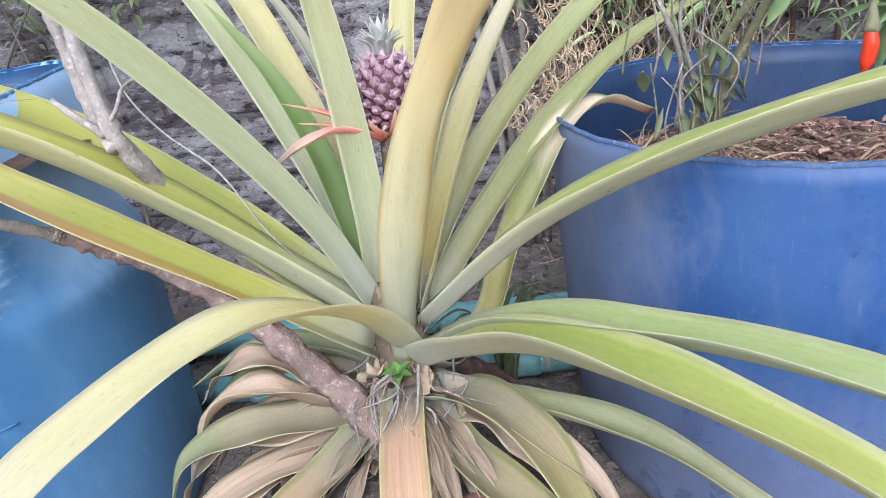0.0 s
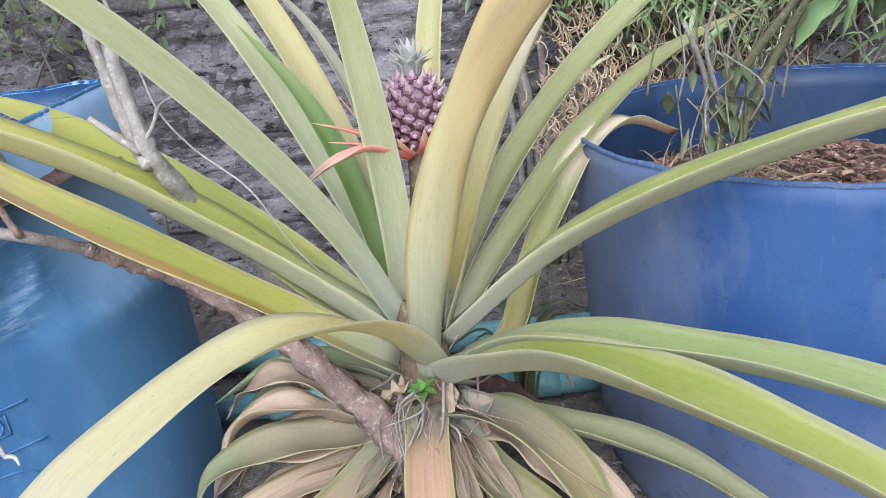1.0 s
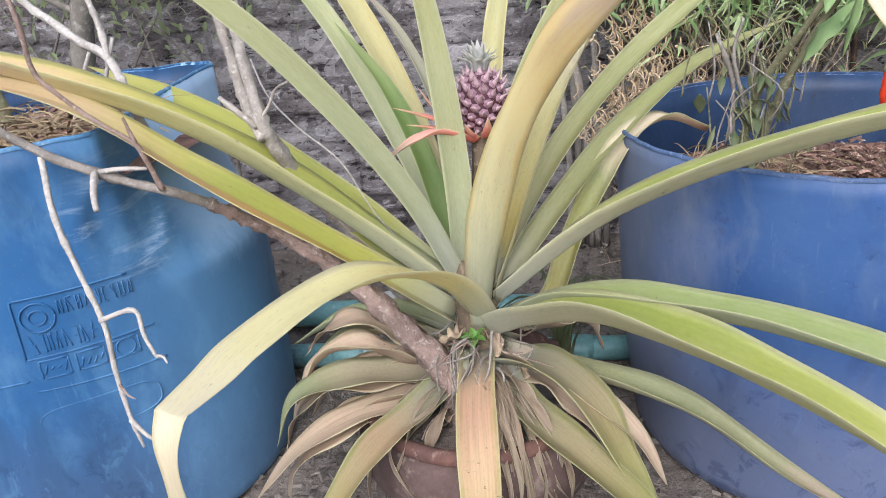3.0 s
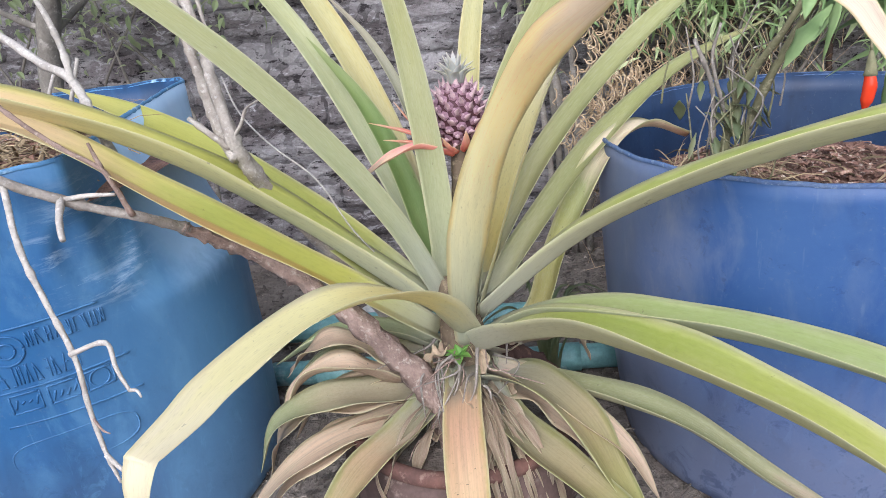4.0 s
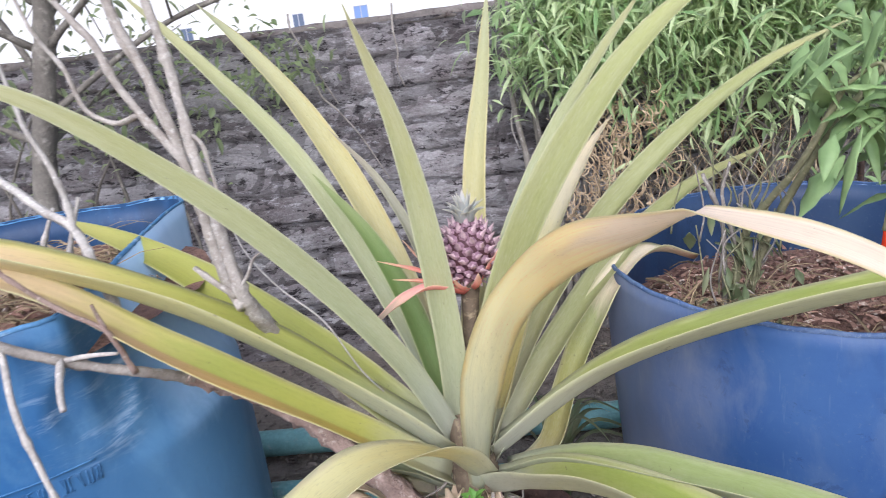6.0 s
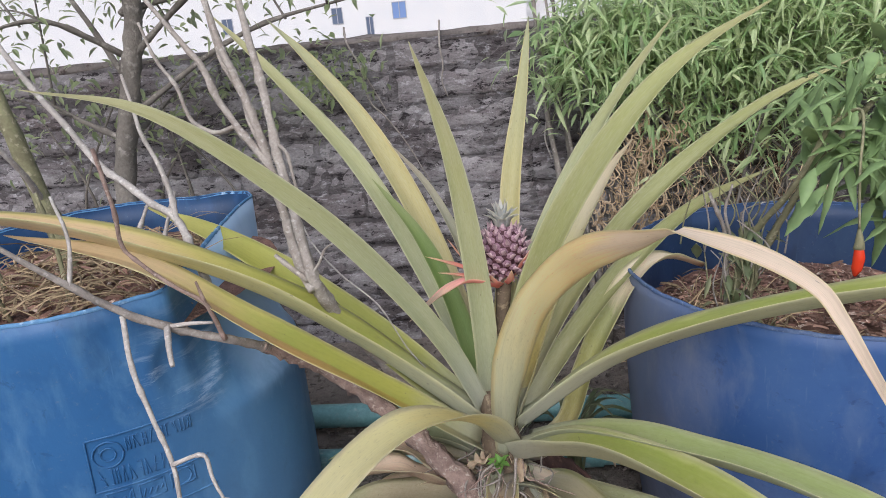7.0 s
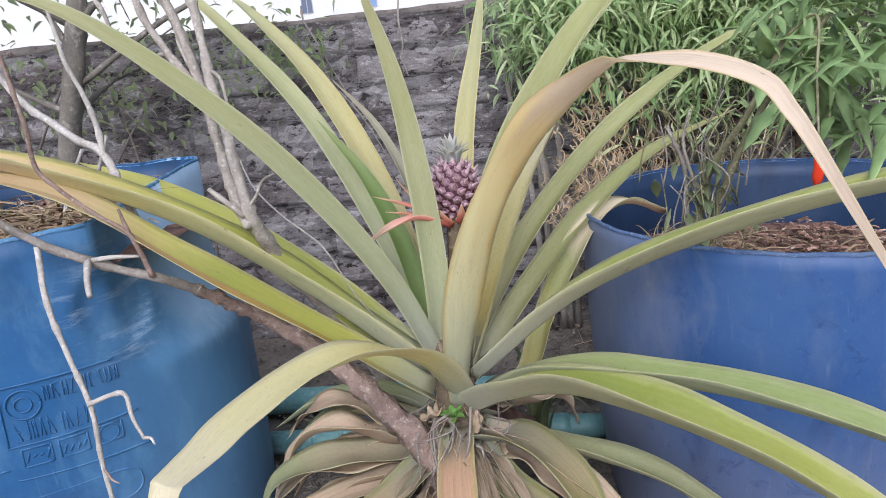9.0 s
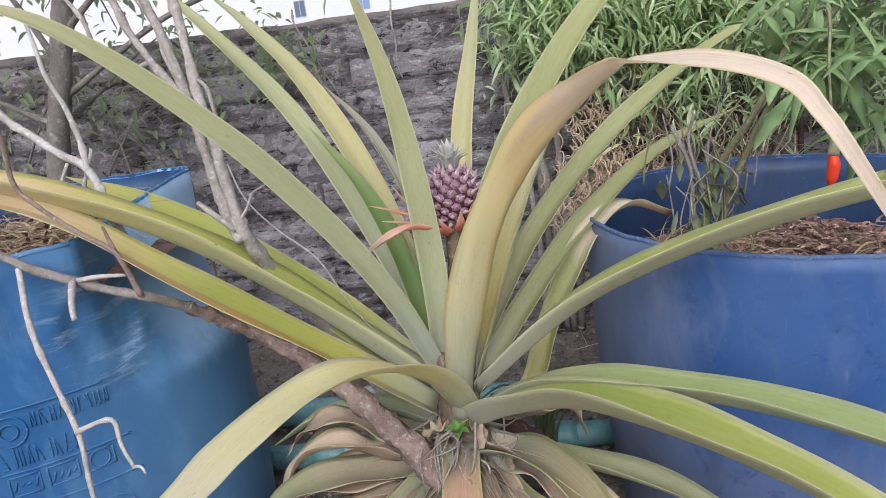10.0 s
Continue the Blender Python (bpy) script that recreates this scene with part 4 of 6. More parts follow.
bm = bmesh.new()
rings = lathe_into(bm, (*POT, 0), [(0.138, 0.108), (0.148, 0.1095), (0.1535, 0.114), (0.1545, 0.120), (0.152, 0.127), (0.146, 0.1295), (0.139, 0.128), (0.1355, 0.122), (0.1345, 0.112), (0.138, 0.108)], 72, pot_shape)
part("rim", bm, TERRACOTTA_RED, pot, "rolled reddish rim")
bed(POT, 0.131, 0.104, SOIL, "potting_soil", "dry dark soil in the terracotta pot")

plant = thing("pineapple_plant", "large pineapple plant with arching grey-green and yellowing leaves", "plant", at=(0, 0, 0.088))
tube("stem", [(0, 0.0, 0.08), (0, -0.005, 0.17), (0, -0.005, 0.25), (0, 0.0, 0.31)], [0.030, 0.034, 0.028, 0.018], STEM, plant, sides=14, rough=0.3)
LEAF_COUNT = [0]


def leaf(kind, azimuth, rows, width, fold=(50, 32), twist=(0, 0), wave=0.06, tip=0.03, base=0.9, belly=0.3, point=2.0, face=None, label="", corners=(), pinch=(), bowl=1.7):
    """A leaf of the rosette: rows of reach, height and sway along its azimuth."""
    a = radians(azimuth)
    u, v = Vector((math.cos(a), math.sin(a), 0)), Vector((-math.sin(a), math.cos(a), 0))
    spine = [u * r + v * s + Vector((0, 0, z)) for r, z, s in rows]
    LEAF_COUNT[0] += 1
    bm = bmesh.new()
    blade_into(bm, spine, width, fold, twist, wave=wave, tip=tip, base=base, belly=belly, point=point, seed=LEAF_COUNT[0], corners=corners, pinch=pinch, bowl=bowl, flat_side=v if face is None else Vector((-math.sin(radians(face)), math.cos(radians(face)), 0)))
    return part("leaf", bm, list(SKINS[kind]), plant, label)


leaf("grey", -154, [(0.016, 0.282, -0.006), (0.074, 0.410, 0.013), (0.151, 0.531, 0.023), (0.246, 0.645, 0.026), (0.370, 0.752, 0.020), (0.488, 0.790, 0.0)], 0.031, face=125, fold=(30, 15))
leaf("grey", 147, [(0.01, 0.281, -0.004), (0.111, 0.454, -0.01), (0.228, 0.617, -0.013), (0.372, 0.756, 0.0), (0.535, 0.87, -0.004)], 0.034, face=115, fold=(30, 20))
leaf("yellow", 126, [(0.019, 0.313, 0.003), (0.162, 0.506, -0.005), (0.345, 0.66, -0.003), (0.558, 0.771, 0.001), (0.777, 0.858, 0.003)], 0.042, face=110, fold=(30, 25))
leaf("dull", 140, [(0.019, 0.313, -0.002), (0.022, 0.414, -0.002), (0.048, 0.511, -0.005), (0.105, 0.594, -0.007), (0.181, 0.66, -0.002)], 0.02, face=110)
leaf("deep", 147, [(0.019, 0.268, 0.001), (0.041, 0.363, -0.001), (0.078, 0.453, -0.007), (0.13, 0.534, -0.009), (0.194, 0.608, 0.001)], 0.034, face=112, fold=(35, 25))
leaf("grey", -170, [(0.014, 0.247, -0.004), (0.01, 0.386, -0.005), (0.018, 0.525, -0.007), (0.037, 0.663, -0.007), (0.074, 0.797, -0.004)], 0.038, face=100, fold=(30, 20))
leaf("yellow", 80, [(0.02, 0.306, -0.001), (0.12, 0.447, -0.003), (0.231, 0.578, 0.001), (0.356, 0.696, -0.002), (0.483, 0.813, -0.001)], 0.04, fold=(35, 30))
leaf("turning", -65, [(0.031, 0.23, -0.007), (0.04, 0.317, -0.005), (0.069, 0.399, -0.004), (0.118, 0.471, -0.007), (0.182, 0.529, -0.015), (0.253, 0.578, -0.027), (0.329, 0.62, -0.039), (0.405, 0.652, -0.042), (0.436, 0.665, -0.035), (0.492, 0.661, -0.021), (0.53, 0.65, -0.012), (0.546, 0.634, -0.008), (0.561, 0.614, -0.005), (0.593, 0.547, 0.017), (0.611, 0.53, 0.013), (0.629, 0.51, 0.011)], 0.056, twist=(0, -10, -20, -33, -45, -56, -66, -72, -76, -78, -78, -78, -78, -66, 0, 35, 45, 47, 48, 44, 40), fold=(34, 12), base=0.52, belly=0.16, point=1.25, tip=0.12, corners=(8,), pinch=((0.67, 0.05, 0.3), (0.88, 0.2, 0.48)))
leaf("olive", 3, [(0.016, 0.276, 0.008), (0.049, 0.446, -0.009), (0.116, 0.604, -0.041), (0.223, 0.738, -0.049), (0.37, 0.811, 0.008)], 0.043, face=60, fold=(30, 20))
leaf("grey", 58, [(0.017, 0.298, 0.0), (0.148, 0.468, 0.012), (0.316, 0.602, 0.007), (0.505, 0.704, 0.002), (0.702, 0.791, 0.0)], 0.036, fold=(35, 25))
leaf("olive", 29, [(0.012, 0.275, -0.01), (0.132, 0.441, -0.009), (0.29, 0.57, -0.013), (0.475, 0.658, -0.014), (0.673, 0.705, -0.01)], 0.044, face=55, fold=(40, 30))
leaf("olive", 28, [(0.019, 0.246, -0.007), (0.127, 0.344, 0.012), (0.241, 0.435, 0.024), (0.367, 0.512, 0.017), (0.504, 0.558, -0.007)], 0.047, face=55, fold=(40, 30))
leaf("curled", 30, [(0.037, 0.2, -0.004), (0.11, 0.225, -0.007), (0.152, 0.29, 0.005), (0.192, 0.355, 0.008), (0.242, 0.425, 0.004), (0.304, 0.447, 0.0), (0.374, 0.418, -0.005)], 0.046, face=60, point=5.0, tip=0.5)
leaf("lime", -23, [(0.013, 0.247, 0.015), (0.178, 0.390, 0.023), (0.384, 0.491, 0.005), (0.625, 0.550, 0.0), (0.873, 0.565, 0.001)], 0.053, fold=(50, 40), point=3.0, bowl=1.15)
leaf("green", -42, [(0.03, 0.228, 0.02), (0.12, 0.287, 0.012), (0.2, 0.319, 0.005), (0.27, 0.337, 0.0), (0.35, 0.349, 0.0), (0.42, 0.352, 0.0), (0.5, 0.348, 0.0), (0.6, 0.33, 0.0), (0.68, 0.285, 0.0)], 0.058, fold=(50, 40), point=3.0, bowl=1.15)
leaf("lime", -50, [(0.025, 0.225, 0.0), (0.1, 0.271, 0.0), (0.2, 0.317, 0.0), (0.3, 0.333, 0.0), (0.4, 0.335, 0.0), (0.5, 0.323, 0.0), (0.62, 0.285, 0.0)], 0.074, fold=(56, 46), point=3.0, bowl=1.15)
leaf("cream", -113, [(0.023, 0.248, 0.015), (0.079, 0.311, 0.017), (0.146, 0.36, 0.009), (0.224, 0.39, -0.002), (0.307, 0.401, -0.006), (0.391, 0.404, 0.001), (0.436, 0.403, 0.01), (0.478, 0.404, 0.017), (0.488, 0.384, 0.017), (0.489, 0.351, 0.015), (0.484, 0.298, 0.012), (0.483, 0.235, 0.014)], 0.065, fold=(25, 16), tip=0.5, belly=0.35, point=1.2, corners=(7,), pinch=((0.82, 0.05, 0.35),))
leaf("orange", -169, [(0.030, 0.246, 0.020), (0.175, 0.370, 0.033), (0.301, 0.472, 0.043), (0.435, 0.566, 0.020), (0.603, 0.613, -0.017)], 0.051, fold=(34, 26), twist=(-24, -20), point=3.0, bowl=1.15)
leaf("yellowtip", -165, [(0.030, 0.275, -0.003), (0.185, 0.424, -0.019), (0.342, 0.543, -0.013), (0.547, 0.624, -0.041), (0.765, 0.669, -0.050)], 0.070, fold=(48, 34), point=3.0, bowl=1.15)
leaf("yellowgreen", 159, [(0.028, 0.270, 0.012), (0.171, 0.368, 0.008), (0.317, 0.451, 0.005), (0.464, 0.523, 0.010), (0.614, 0.569, 0.016)], 0.062, fold=(25, 15), twist=(-34, -26))
leaf("tan", -89, [(0.04, 0.204, 0.001), (0.1, 0.174, -0.002), (0.168, 0.146, 0.001), (0.212, 0.082, 0.003), (0.236, 0.015, 0.001)], 0.053, fold=(25, 15), tip=0.6, point=4.0)
leaf("tangreen", -128, [(0.036, 0.179, 0.006), (0.114, 0.156, 0.005), (0.194, 0.139, -0.001), (0.269, 0.104, 0.003), (0.337, 0.058, 0.006)], 0.058, fold=(35, 25))
leaf("greendry", -164, [(0.034, 0.168, 0.008), (0.109, 0.169, 0.006), (0.184, 0.175, 0.003), (0.255, 0.155, 0.001), (0.288, 0.089, 0.008)], 0.074, fold=(22, 14))
leaf("dry", -156, [(0.03, 0.168, 0.009), (0.105, 0.139, 0.008), (0.187, 0.129, 0.002), (0.263, 0.101, 0.005), (0.324, 0.047, 0.009)], 0.060, fold=(22, 12))
leaf("olivetan", -46, [(0.047, 0.187, -0.003), (0.116, 0.205, 0.009), (0.188, 0.183, 0.01), (0.246, 0.135, 0.0), (0.303, 0.083, -0.003)], 0.061, fold=(30, 20))
leaf("olivetan", -52, [(0.035, 0.178, -0.008), (0.119, 0.151, -0.012), (0.206, 0.137, -0.007), (0.294, 0.124, -0.004), (0.382, 0.11, -0.008)], 0.062, fold=(35, 30))
leaf("greentip", -28, [(0.034, 0.179, -0.008), (0.156, 0.185, 0.003), (0.278, 0.172, 0.004), (0.391, 0.126, -0.007), (0.506, 0.085, -0.008)], 0.05)
leaf("dry", -39, [(0.036, 0.196, -0.004), (0.105, 0.195, -0.001), (0.173, 0.179, -0.003), (0.237, 0.154, -0.002), (0.28, 0.104, -0.004)], 0.055)

# leaves low on the stem, dry and half dry
leaf("green", 165, [(0.03, 0.205, 0.0), (0.11, 0.226, 0.0), (0.2, 0.212, 0.0), (0.3, 0.15, 0.0)], 0.045)
leaf("greendry", 172, [(0.03, 0.19, 0.0), (0.11, 0.205, 0.0), (0.2, 0.19, 0.0), (0.27, 0.13, 0.0)], 0.039)
leaf("dry", -172, [(0.03, 0.17, 0.0), (0.10, 0.18, 0.0), (0.16, 0.207, 0.0), (0.22, 0.19, 0.0), (0.26, 0.12, 0.0)], 0.048, wave=0.22)
leaf("dry", -178, [(0.03, 0.15, 0.0), (0.12, 0.165, 0.0), (0.2, 0.15, 0.0), (0.25, 0.08, 0.0)], 0.042, wave=0.22)
leaf("dry", -165, [(0.03, 0.15, 0.0), (0.12, 0.138, 0.01), (0.2, 0.11, 0.0), (0.24, 0.05, 0.0)], 0.042, wave=0.22)
leaf("dry", 18, [(0.03, 0.19, 0.0), (0.10, 0.2, 0.0), (0.16, 0.19, 0.0), (0.18, 0.14, 0.0)], 0.042, wave=0.35)
leaf("dry", 178, [(0.04, 0.17, 0.0), (0.10, 0.21, 0.01), (0.16, 0.235, 0.01), (0.21, 0.215, 0.0), (0.25, 0.17, -0.01)], 0.058, wave=0.22, fold=(25, 10), tip=0.3)
leaf("dry", -170, [(0.04, 0.14, 0.0), (0.13, 0.155, 0.01), (0.20, 0.15, 0.0), (0.255, 0.12, 0.0), (0.285, 0.05, 0.0)], 0.056, wave=0.22, fold=(20, 10), tip=0.3)
leaf("dry", -158, [(0.04, 0.13, 0.0), (0.14, 0.12, 0.0), (0.22, 0.105, 0.01), (0.27, 0.07, 0.01), (0.285, 0.015, 0.0)], 0.05, wave=0.22, fold=(20, 10), tip=0.3)
leaf("dry", -35, [(0.04, 0.17, 0.0), (0.12, 0.16, 0.01), (0.19, 0.12, 0.0), (0.23, 0.06, 0.0)], 0.056, wave=0.22, fold=(20, 10), tip=0.35)
leaf("dull", 70, [(0.02, 0.2, 0.0), (0.1, 0.26, 0.0), (0.2, 0.25, 0.0), (0.27, 0.19, 0.0)], 0.042)
leaf("olive", 45, [(0.02, 0.28, 0.0), (0.06, 0.36, 0.01), (0.1, 0.45, 0.01), (0.16, 0.54, 0.0)], 0.042)
leaf("cream", 40, [(0.02, 0.26, -0.01), (0.05, 0.37, -0.03), (0.1, 0.5, -0.05), (0.17, 0.6, -0.06), (0.22, 0.64, -0.06)], 0.050)

# short dry stubs of old leaf bases round the stem
rng = random.Random(17)
for i in range(18):
    az = -180 + 360 * rng.random() if i > 15 else -170 + 160 * i / 15
    z0, l = rng.uniform(0.12, 0.225), rng.uniform(0.025, 0.06)
    rise = rng.uniform(-0.6, 0.5)
    leaf("dry" if i % 3 else "dull", az, [(0.026, z0, 0.0), (0.036 + l * 0.4, z0 + l * 0.25 * rise + 0.006, rng.gauss(0, 0.003)), (0.036 + l, z0 + l * rise, rng.gauss(0, 0.008))], rng.uniform(0.018, 0.034), wave=0.5, tip=0.35, point=3.0, label="short dry stub of an old leaf")

# thin shreds of dead leaf hanging over the pot
for i in range(40):
    az = rng.uniform(-78, -50) if i % 5 else rng.uniform(-150, -118)
    z0, out = rng.uniform(0.14, 0.18), rng.uniform(0.125, 0.18)
    leaf("shred", az, [(0.035, z0, 0.0), (0.035 + out * 0.5, z0 - 0.012 + rng.gauss(0, 0.008), rng.gauss(0, 0.006)), (out, z0 - 0.06, rng.gauss(0, 0.012)), (out + rng.uniform(0.0, 0.02), rng.uniform(0.005, 0.05), rng.gauss(0, 0.018))], rng.uniform(0.005, 0.020), wave=0.7, tip=0.2, fold=(35, 60), label="thin hanging shred of dead leaf")

# cut brown stump of an older shoot beside the stem
tube("old_shoot", [(0.03, 0.02, 0.19), (0.075, 0.03, 0.165), (0.115, 0.035, 0.118), (0.130, 0.035, 0.085)], [0.017, 0.018, 0.017, 0.016], STUMP, plant, "dark brown stump of an older shoot", 14, 6, 0.25, 2, 21)

# fruit, its stalk, crown and bracts
FRUIT = Vector((0.022, 0.045, 0.506))
tube("fruit_stalk", [(0.004, 0.0, 0.29), (0.012, 0.025, 0.38), (0.020, 0.043, 0.475)], [0.012, 0.010, 0.012], STEM, plant, sides=10)
fruit = new("fruit")
fruit.parent = plant
fruit.location = FRUIT - plant.location
fruit.scale = (1.08, 1.08, 0.98)
tagged(fruit, "small unripe purple-pink pineapple")
bm = bmesh.new()
bmesh.ops.create_uvsphere(bm, u_segments=24, v_segments=16, radius=1.0, matrix=Matrix.Diagonal((0.0275, 0.0275, 0.039, 1)))
part("core", bm, FRUITLET_DARK).parent = fruit
bm = bmesh.new()
eye = bmesh.ops.create_cone(bm, cap_ends=True, segments=6, radius1=0.0058, radius2=0.0030, depth=0.0032)["verts"]
bm.verts.new((0, 0, 0.0016))
tip_v = bm.verts.new((0.0005, 0.0055, 0.0105))
ring = sorted((v for v in eye if v.co.z > 0), key=lambda v: math.atan2(v.co.y, v.co.x))
for a, b in zip(ring, ring[1:] + ring[:1]):
    bm.faces.new((a, b, tip_v)).material_index = 1
eye_mesh = mesh_of("fruitlet", bm, [FRUITLET, FRUITLET_TIP], False)
for i in range(92):
    f = (i + 0.5) / 92
    z = 1 - 2 * f
    a = i * 2.399963
    rr = math.sqrt(1 - z * z)
    at = Vector((0.0285 * rr * math.cos(a), 0.0285 * rr * math.sin(a), 0.040 * z))
    normal = Vector((at.x / 0.0285**2, at.y / 0.0285**2, at.z / 0.040**2)).normalized()
    ob = new("fruitlet", eye_mesh)
    ob.parent = fruit
    ob.matrix_local = Matrix.Translation(at) @ normal.to_track_quat("Z", "Y").to_matrix().to_4x4() @ Matrix.Rotation(0.5 * math.sin(i * 1.7), 4, "Z") @ Matrix.Scale(0.93 + 0.15 * rr, 4)
rng = random.Random(5)
for i in range(22):
    a, lift = i * 2.4, 0.35 + 0.6 * i / 22
    out = Vector((math.cos(a), math.sin(a), 0)) * math.cos(lift * 1.5)
    base = Vector((0, 0, 0.036)) + out * 0.008
    long = 0.024 + 0.018 * i / 22
    mid = base + (out * 0.40 + Vector((0, 0, 0.9))) * long * 0.55
    end = base + (out * (0.6 + 0.3 * rng.random()) + Vector((0, 0, 1.0 - 0.3 * (1 - i / 22)))) * long
    bm = bmesh.new()
    blade_into(bm, [base, mid, end], 0.013, (35, 20), thick=0.001, steps=4, across=2, base=0.9, belly=0.2)
    part("crown_leaf", bm, [CROWN, CROWN]).parent = fruit


def bract(points, width, mat, label):
    bm = bmesh.new()
    blade_into(bm, points, width, (40, 25), thick=0.001, steps=6, across=2, base=0.9, belly=0.35, wave=0.1)
    part("bract", bm, [mat, mat], plant, label)


bract([(0.012, 0.025, 0.462), (-0.026, 0.0, 0.482), (-0.062, -0.03, 0.476), (-0.101, -0.069, 0.456)], 0.022, PINK, "long pink bract with a dry tip")
bract([(0.005, 0.04, 0.468), (-0.042, 0.034, 0.492), (-0.088, 0.04, 0.506)], 0.013, RED_BRACT, "small red bract")
bract([(0.005, 0.045, 0.470), (-0.035, 0.045, 0.500), (-0.055, 0.045, 0.528)], 0.012, RED_BRACT, "small red bract")
bract([(0.003, 0.035, 0.464), (-0.035, 0.025, 0.480), (-0.070, 0.02, 0.488)], 0.013, RED_BRACT, "small red bract")
bract([(0.03, 0.04, 0.468), (0.045, 0.03, 0.49), (0.062, 0.03, 0.515)], 0.014, RED_BRACT, "small red bract")
bract([(0.025, 0.03, 0.464), (0.03, 0.005, 0.478), (0.032, -0.012, 0.497)], 0.014, RED_BRACT, "small red bract")
bract([(0.016, 0.03, 0.462), (0.008, 0.008, 0.475), (0.004, -0.006, 0.490)], 0.012, RED_BRACT, "small red bract")

# young weed in the heart of the plant, and loose dry roots
weed = thing("young_weed", "tiny bright green seedling growing between the leaf bases", "weed", at=(-0.002, -0.045, 0.215))
for i in range(9):
    a = i * 2.4
    lift = 0.3 + 0.9 * i / 9
    way = Vector((math.cos(a) * math.cos(lift), math.sin(a) * math.cos(lift) - 0.25, math.sin(lift)))
    v, f = [], []
    small_leaf_into(v, f, Vector((-0.002, -0.047, 0.222)), way, Vector((0, 0, 1)) - way * 0.5, 0.016 + 0.004 * (i % 3), 0.011, 0.3)
    mesh_part("leaf", v, f, SPROUT, weed)
rng = random.Random(11)
roots = thing("dry_roots", "loose dry roots and fibres hanging round the stem", "roots", at=(0, -0.08, 0.15))
for i in range(52):
    a = radians(rng.uniform(-165, -15))
    r = rng.uniform(0.035, 0.06)
    p = Vector((math.cos(a) * r, math.sin(a) * r, rng.uniform(0.13, 0.24)))
    q = p + Vector((rng.gauss(0, 0.02), -rng.uniform(0.01, 0.05), rng.uniform(-0.05, 0.015)))
    e = q + Vector((rng.gauss(0, 0.025), -rng.uniform(0, 0.03), rng.uniform(-0.06, 0.0)))
    tube("root", [p, q, e], [(0.0010, 0.0017, 0.0024)[i % 3], 0.0006], BARK_GREY if i % 3 else BARK_RED, roots, sides=6, steps=5, rough=0.2, seed=i)

# ---- dead shrub stuck in the pot ----
shrub = thing("dead_shrub", "bare dead shrub with pale twigs leaning out of the pot", "shrub", at=(-0.028, -0.07, 0.12))
tube("stem", [(-0.02, -0.07, 0.085), (-0.03, -0.07, 0.165), (-0.102, -0.045, 0.257), (-0.19, -0.012, 0.325), (-0.254, -0.02, 0.376), (-0.304, -0.063, 0.428)], [0.016, 0.016, 0.0135, 0.0095, 0.0075, 0.0066], BARK_RED, shrub, "thick reddish-brown rough stem", 16, 12, 0.8, 6, 1)
tube("branch", [(-0.298, -0.058, 0.423), (-0.304, -0.064, 0.429), (-0.331, -0.1, 0.458), (-0.37, -0.12, 0.479), (-0.427, -0.15, 0.52), (-0.466, -0.18, 0.569), (-0.53, -0.2, 0.63)], [0.0064, 0.0062, 0.0058, 0.005, 0.005, 0.0042, 0.0026], BARK_GREY, shrub, "", 9, 8, 0.4, 4, 2)
tube("twig", [(-0.431, -0.152, 0.518), (-0.421, -0.173, 0.456), (-0.4, -0.191, 0.403), (-0.379, -0.206, 0.349), (-0.374, -0.218, 0.285), (-0.365, -0.228, 0.235), (-0.358, -0.232, 0.206)], [0.0034, 0.0032, 0.0031, 0.003, 0.0026, 0.0023, 0.0013], BARK, shrub, "", 8, 7, 0.35, 4, 3)
tube("twig", [(-0.364, -0.231, 0.364), (-0.33, -0.222, 0.37), (-0.312, -0.244, 0.354), (-0.296, -0.258, 0.336)], [0.0026, 0.0024, 0.0023, 0.0017], BARK, shrub, "", 7, 6, 0.3, 2, 4)
tube("twig", [(-0.296, -0.258, 0.337), (-0.289, -0.258, 0.336), (-0.284, -0.262, 0.331)], [0.002, 0.001], BARK, shrub, "", 6, 3)
tube("twig", [(-0.366, -0.228, 0.24), (-0.35, -0.235, 0.227), (-0.333, -0.24, 0.218)], [0.003, 0.0016], BARK, shrub, "", 7, 4)
tube("twig", [(-0.372, -0.22, 0.28), (-0.362, -0.226, 0.27), (-0.352, -0.23, 0.268)], [0.0016, 0.0007], BARK_RED, shrub, "", 6, 4)
tube("twig", [(-0.391, -0.13, 0.492), (-0.376, -0.16, 0.486), (-0.366, -0.18, 0.478), (-0.36, -0.19, 0.468)], [0.0045, 0.0036, 0.003], BARK, shrub, "", 7, 5, 0.3)
tube("twig", [(-0.391, -0.13, 0.492), (-0.363, -0.126, 0.493), (-0.336, -0.12, 0.490)], [0.0032, 0.002], BARK, shrub, "", 7, 5, 0.3)
tube("twig", [(-0.331, -0.108, 0.462), (-0.335, -0.12, 0.500), (-0.340, -0.128, 0.522), (-0.368, -0.14, 0.550), (-0.400, -0.15, 0.588), (-0.408, -0.155, 0.608), (-0.404, -0.16, 0.650), (-0.408, -0.165, 0.72)], [0.0034, 0.003, 0.0026, 0.0024, 0.0024, 0.0024, 0.0026, 0.0022], BARK_RED, shrub, "", 7, 6, 0.3, 3, 5)
tube("twig", [(-0.338, -0.126, 0.520), (-0.340, -0.130, 0.538), (-0.341, -0.132, 0.549)], [0.0024, 0.0016], BARK_RED, shrub, "", 6, 4, 0.3, 0, 15)
tube("twig", [(-0.466, -0.18, 0.569), (-0.46, -0.17, 0.62), (-0.475, -0.16, 0.67)], [0.003, 0.0018], BARK, shrub, "", 7, 5, 0.3)
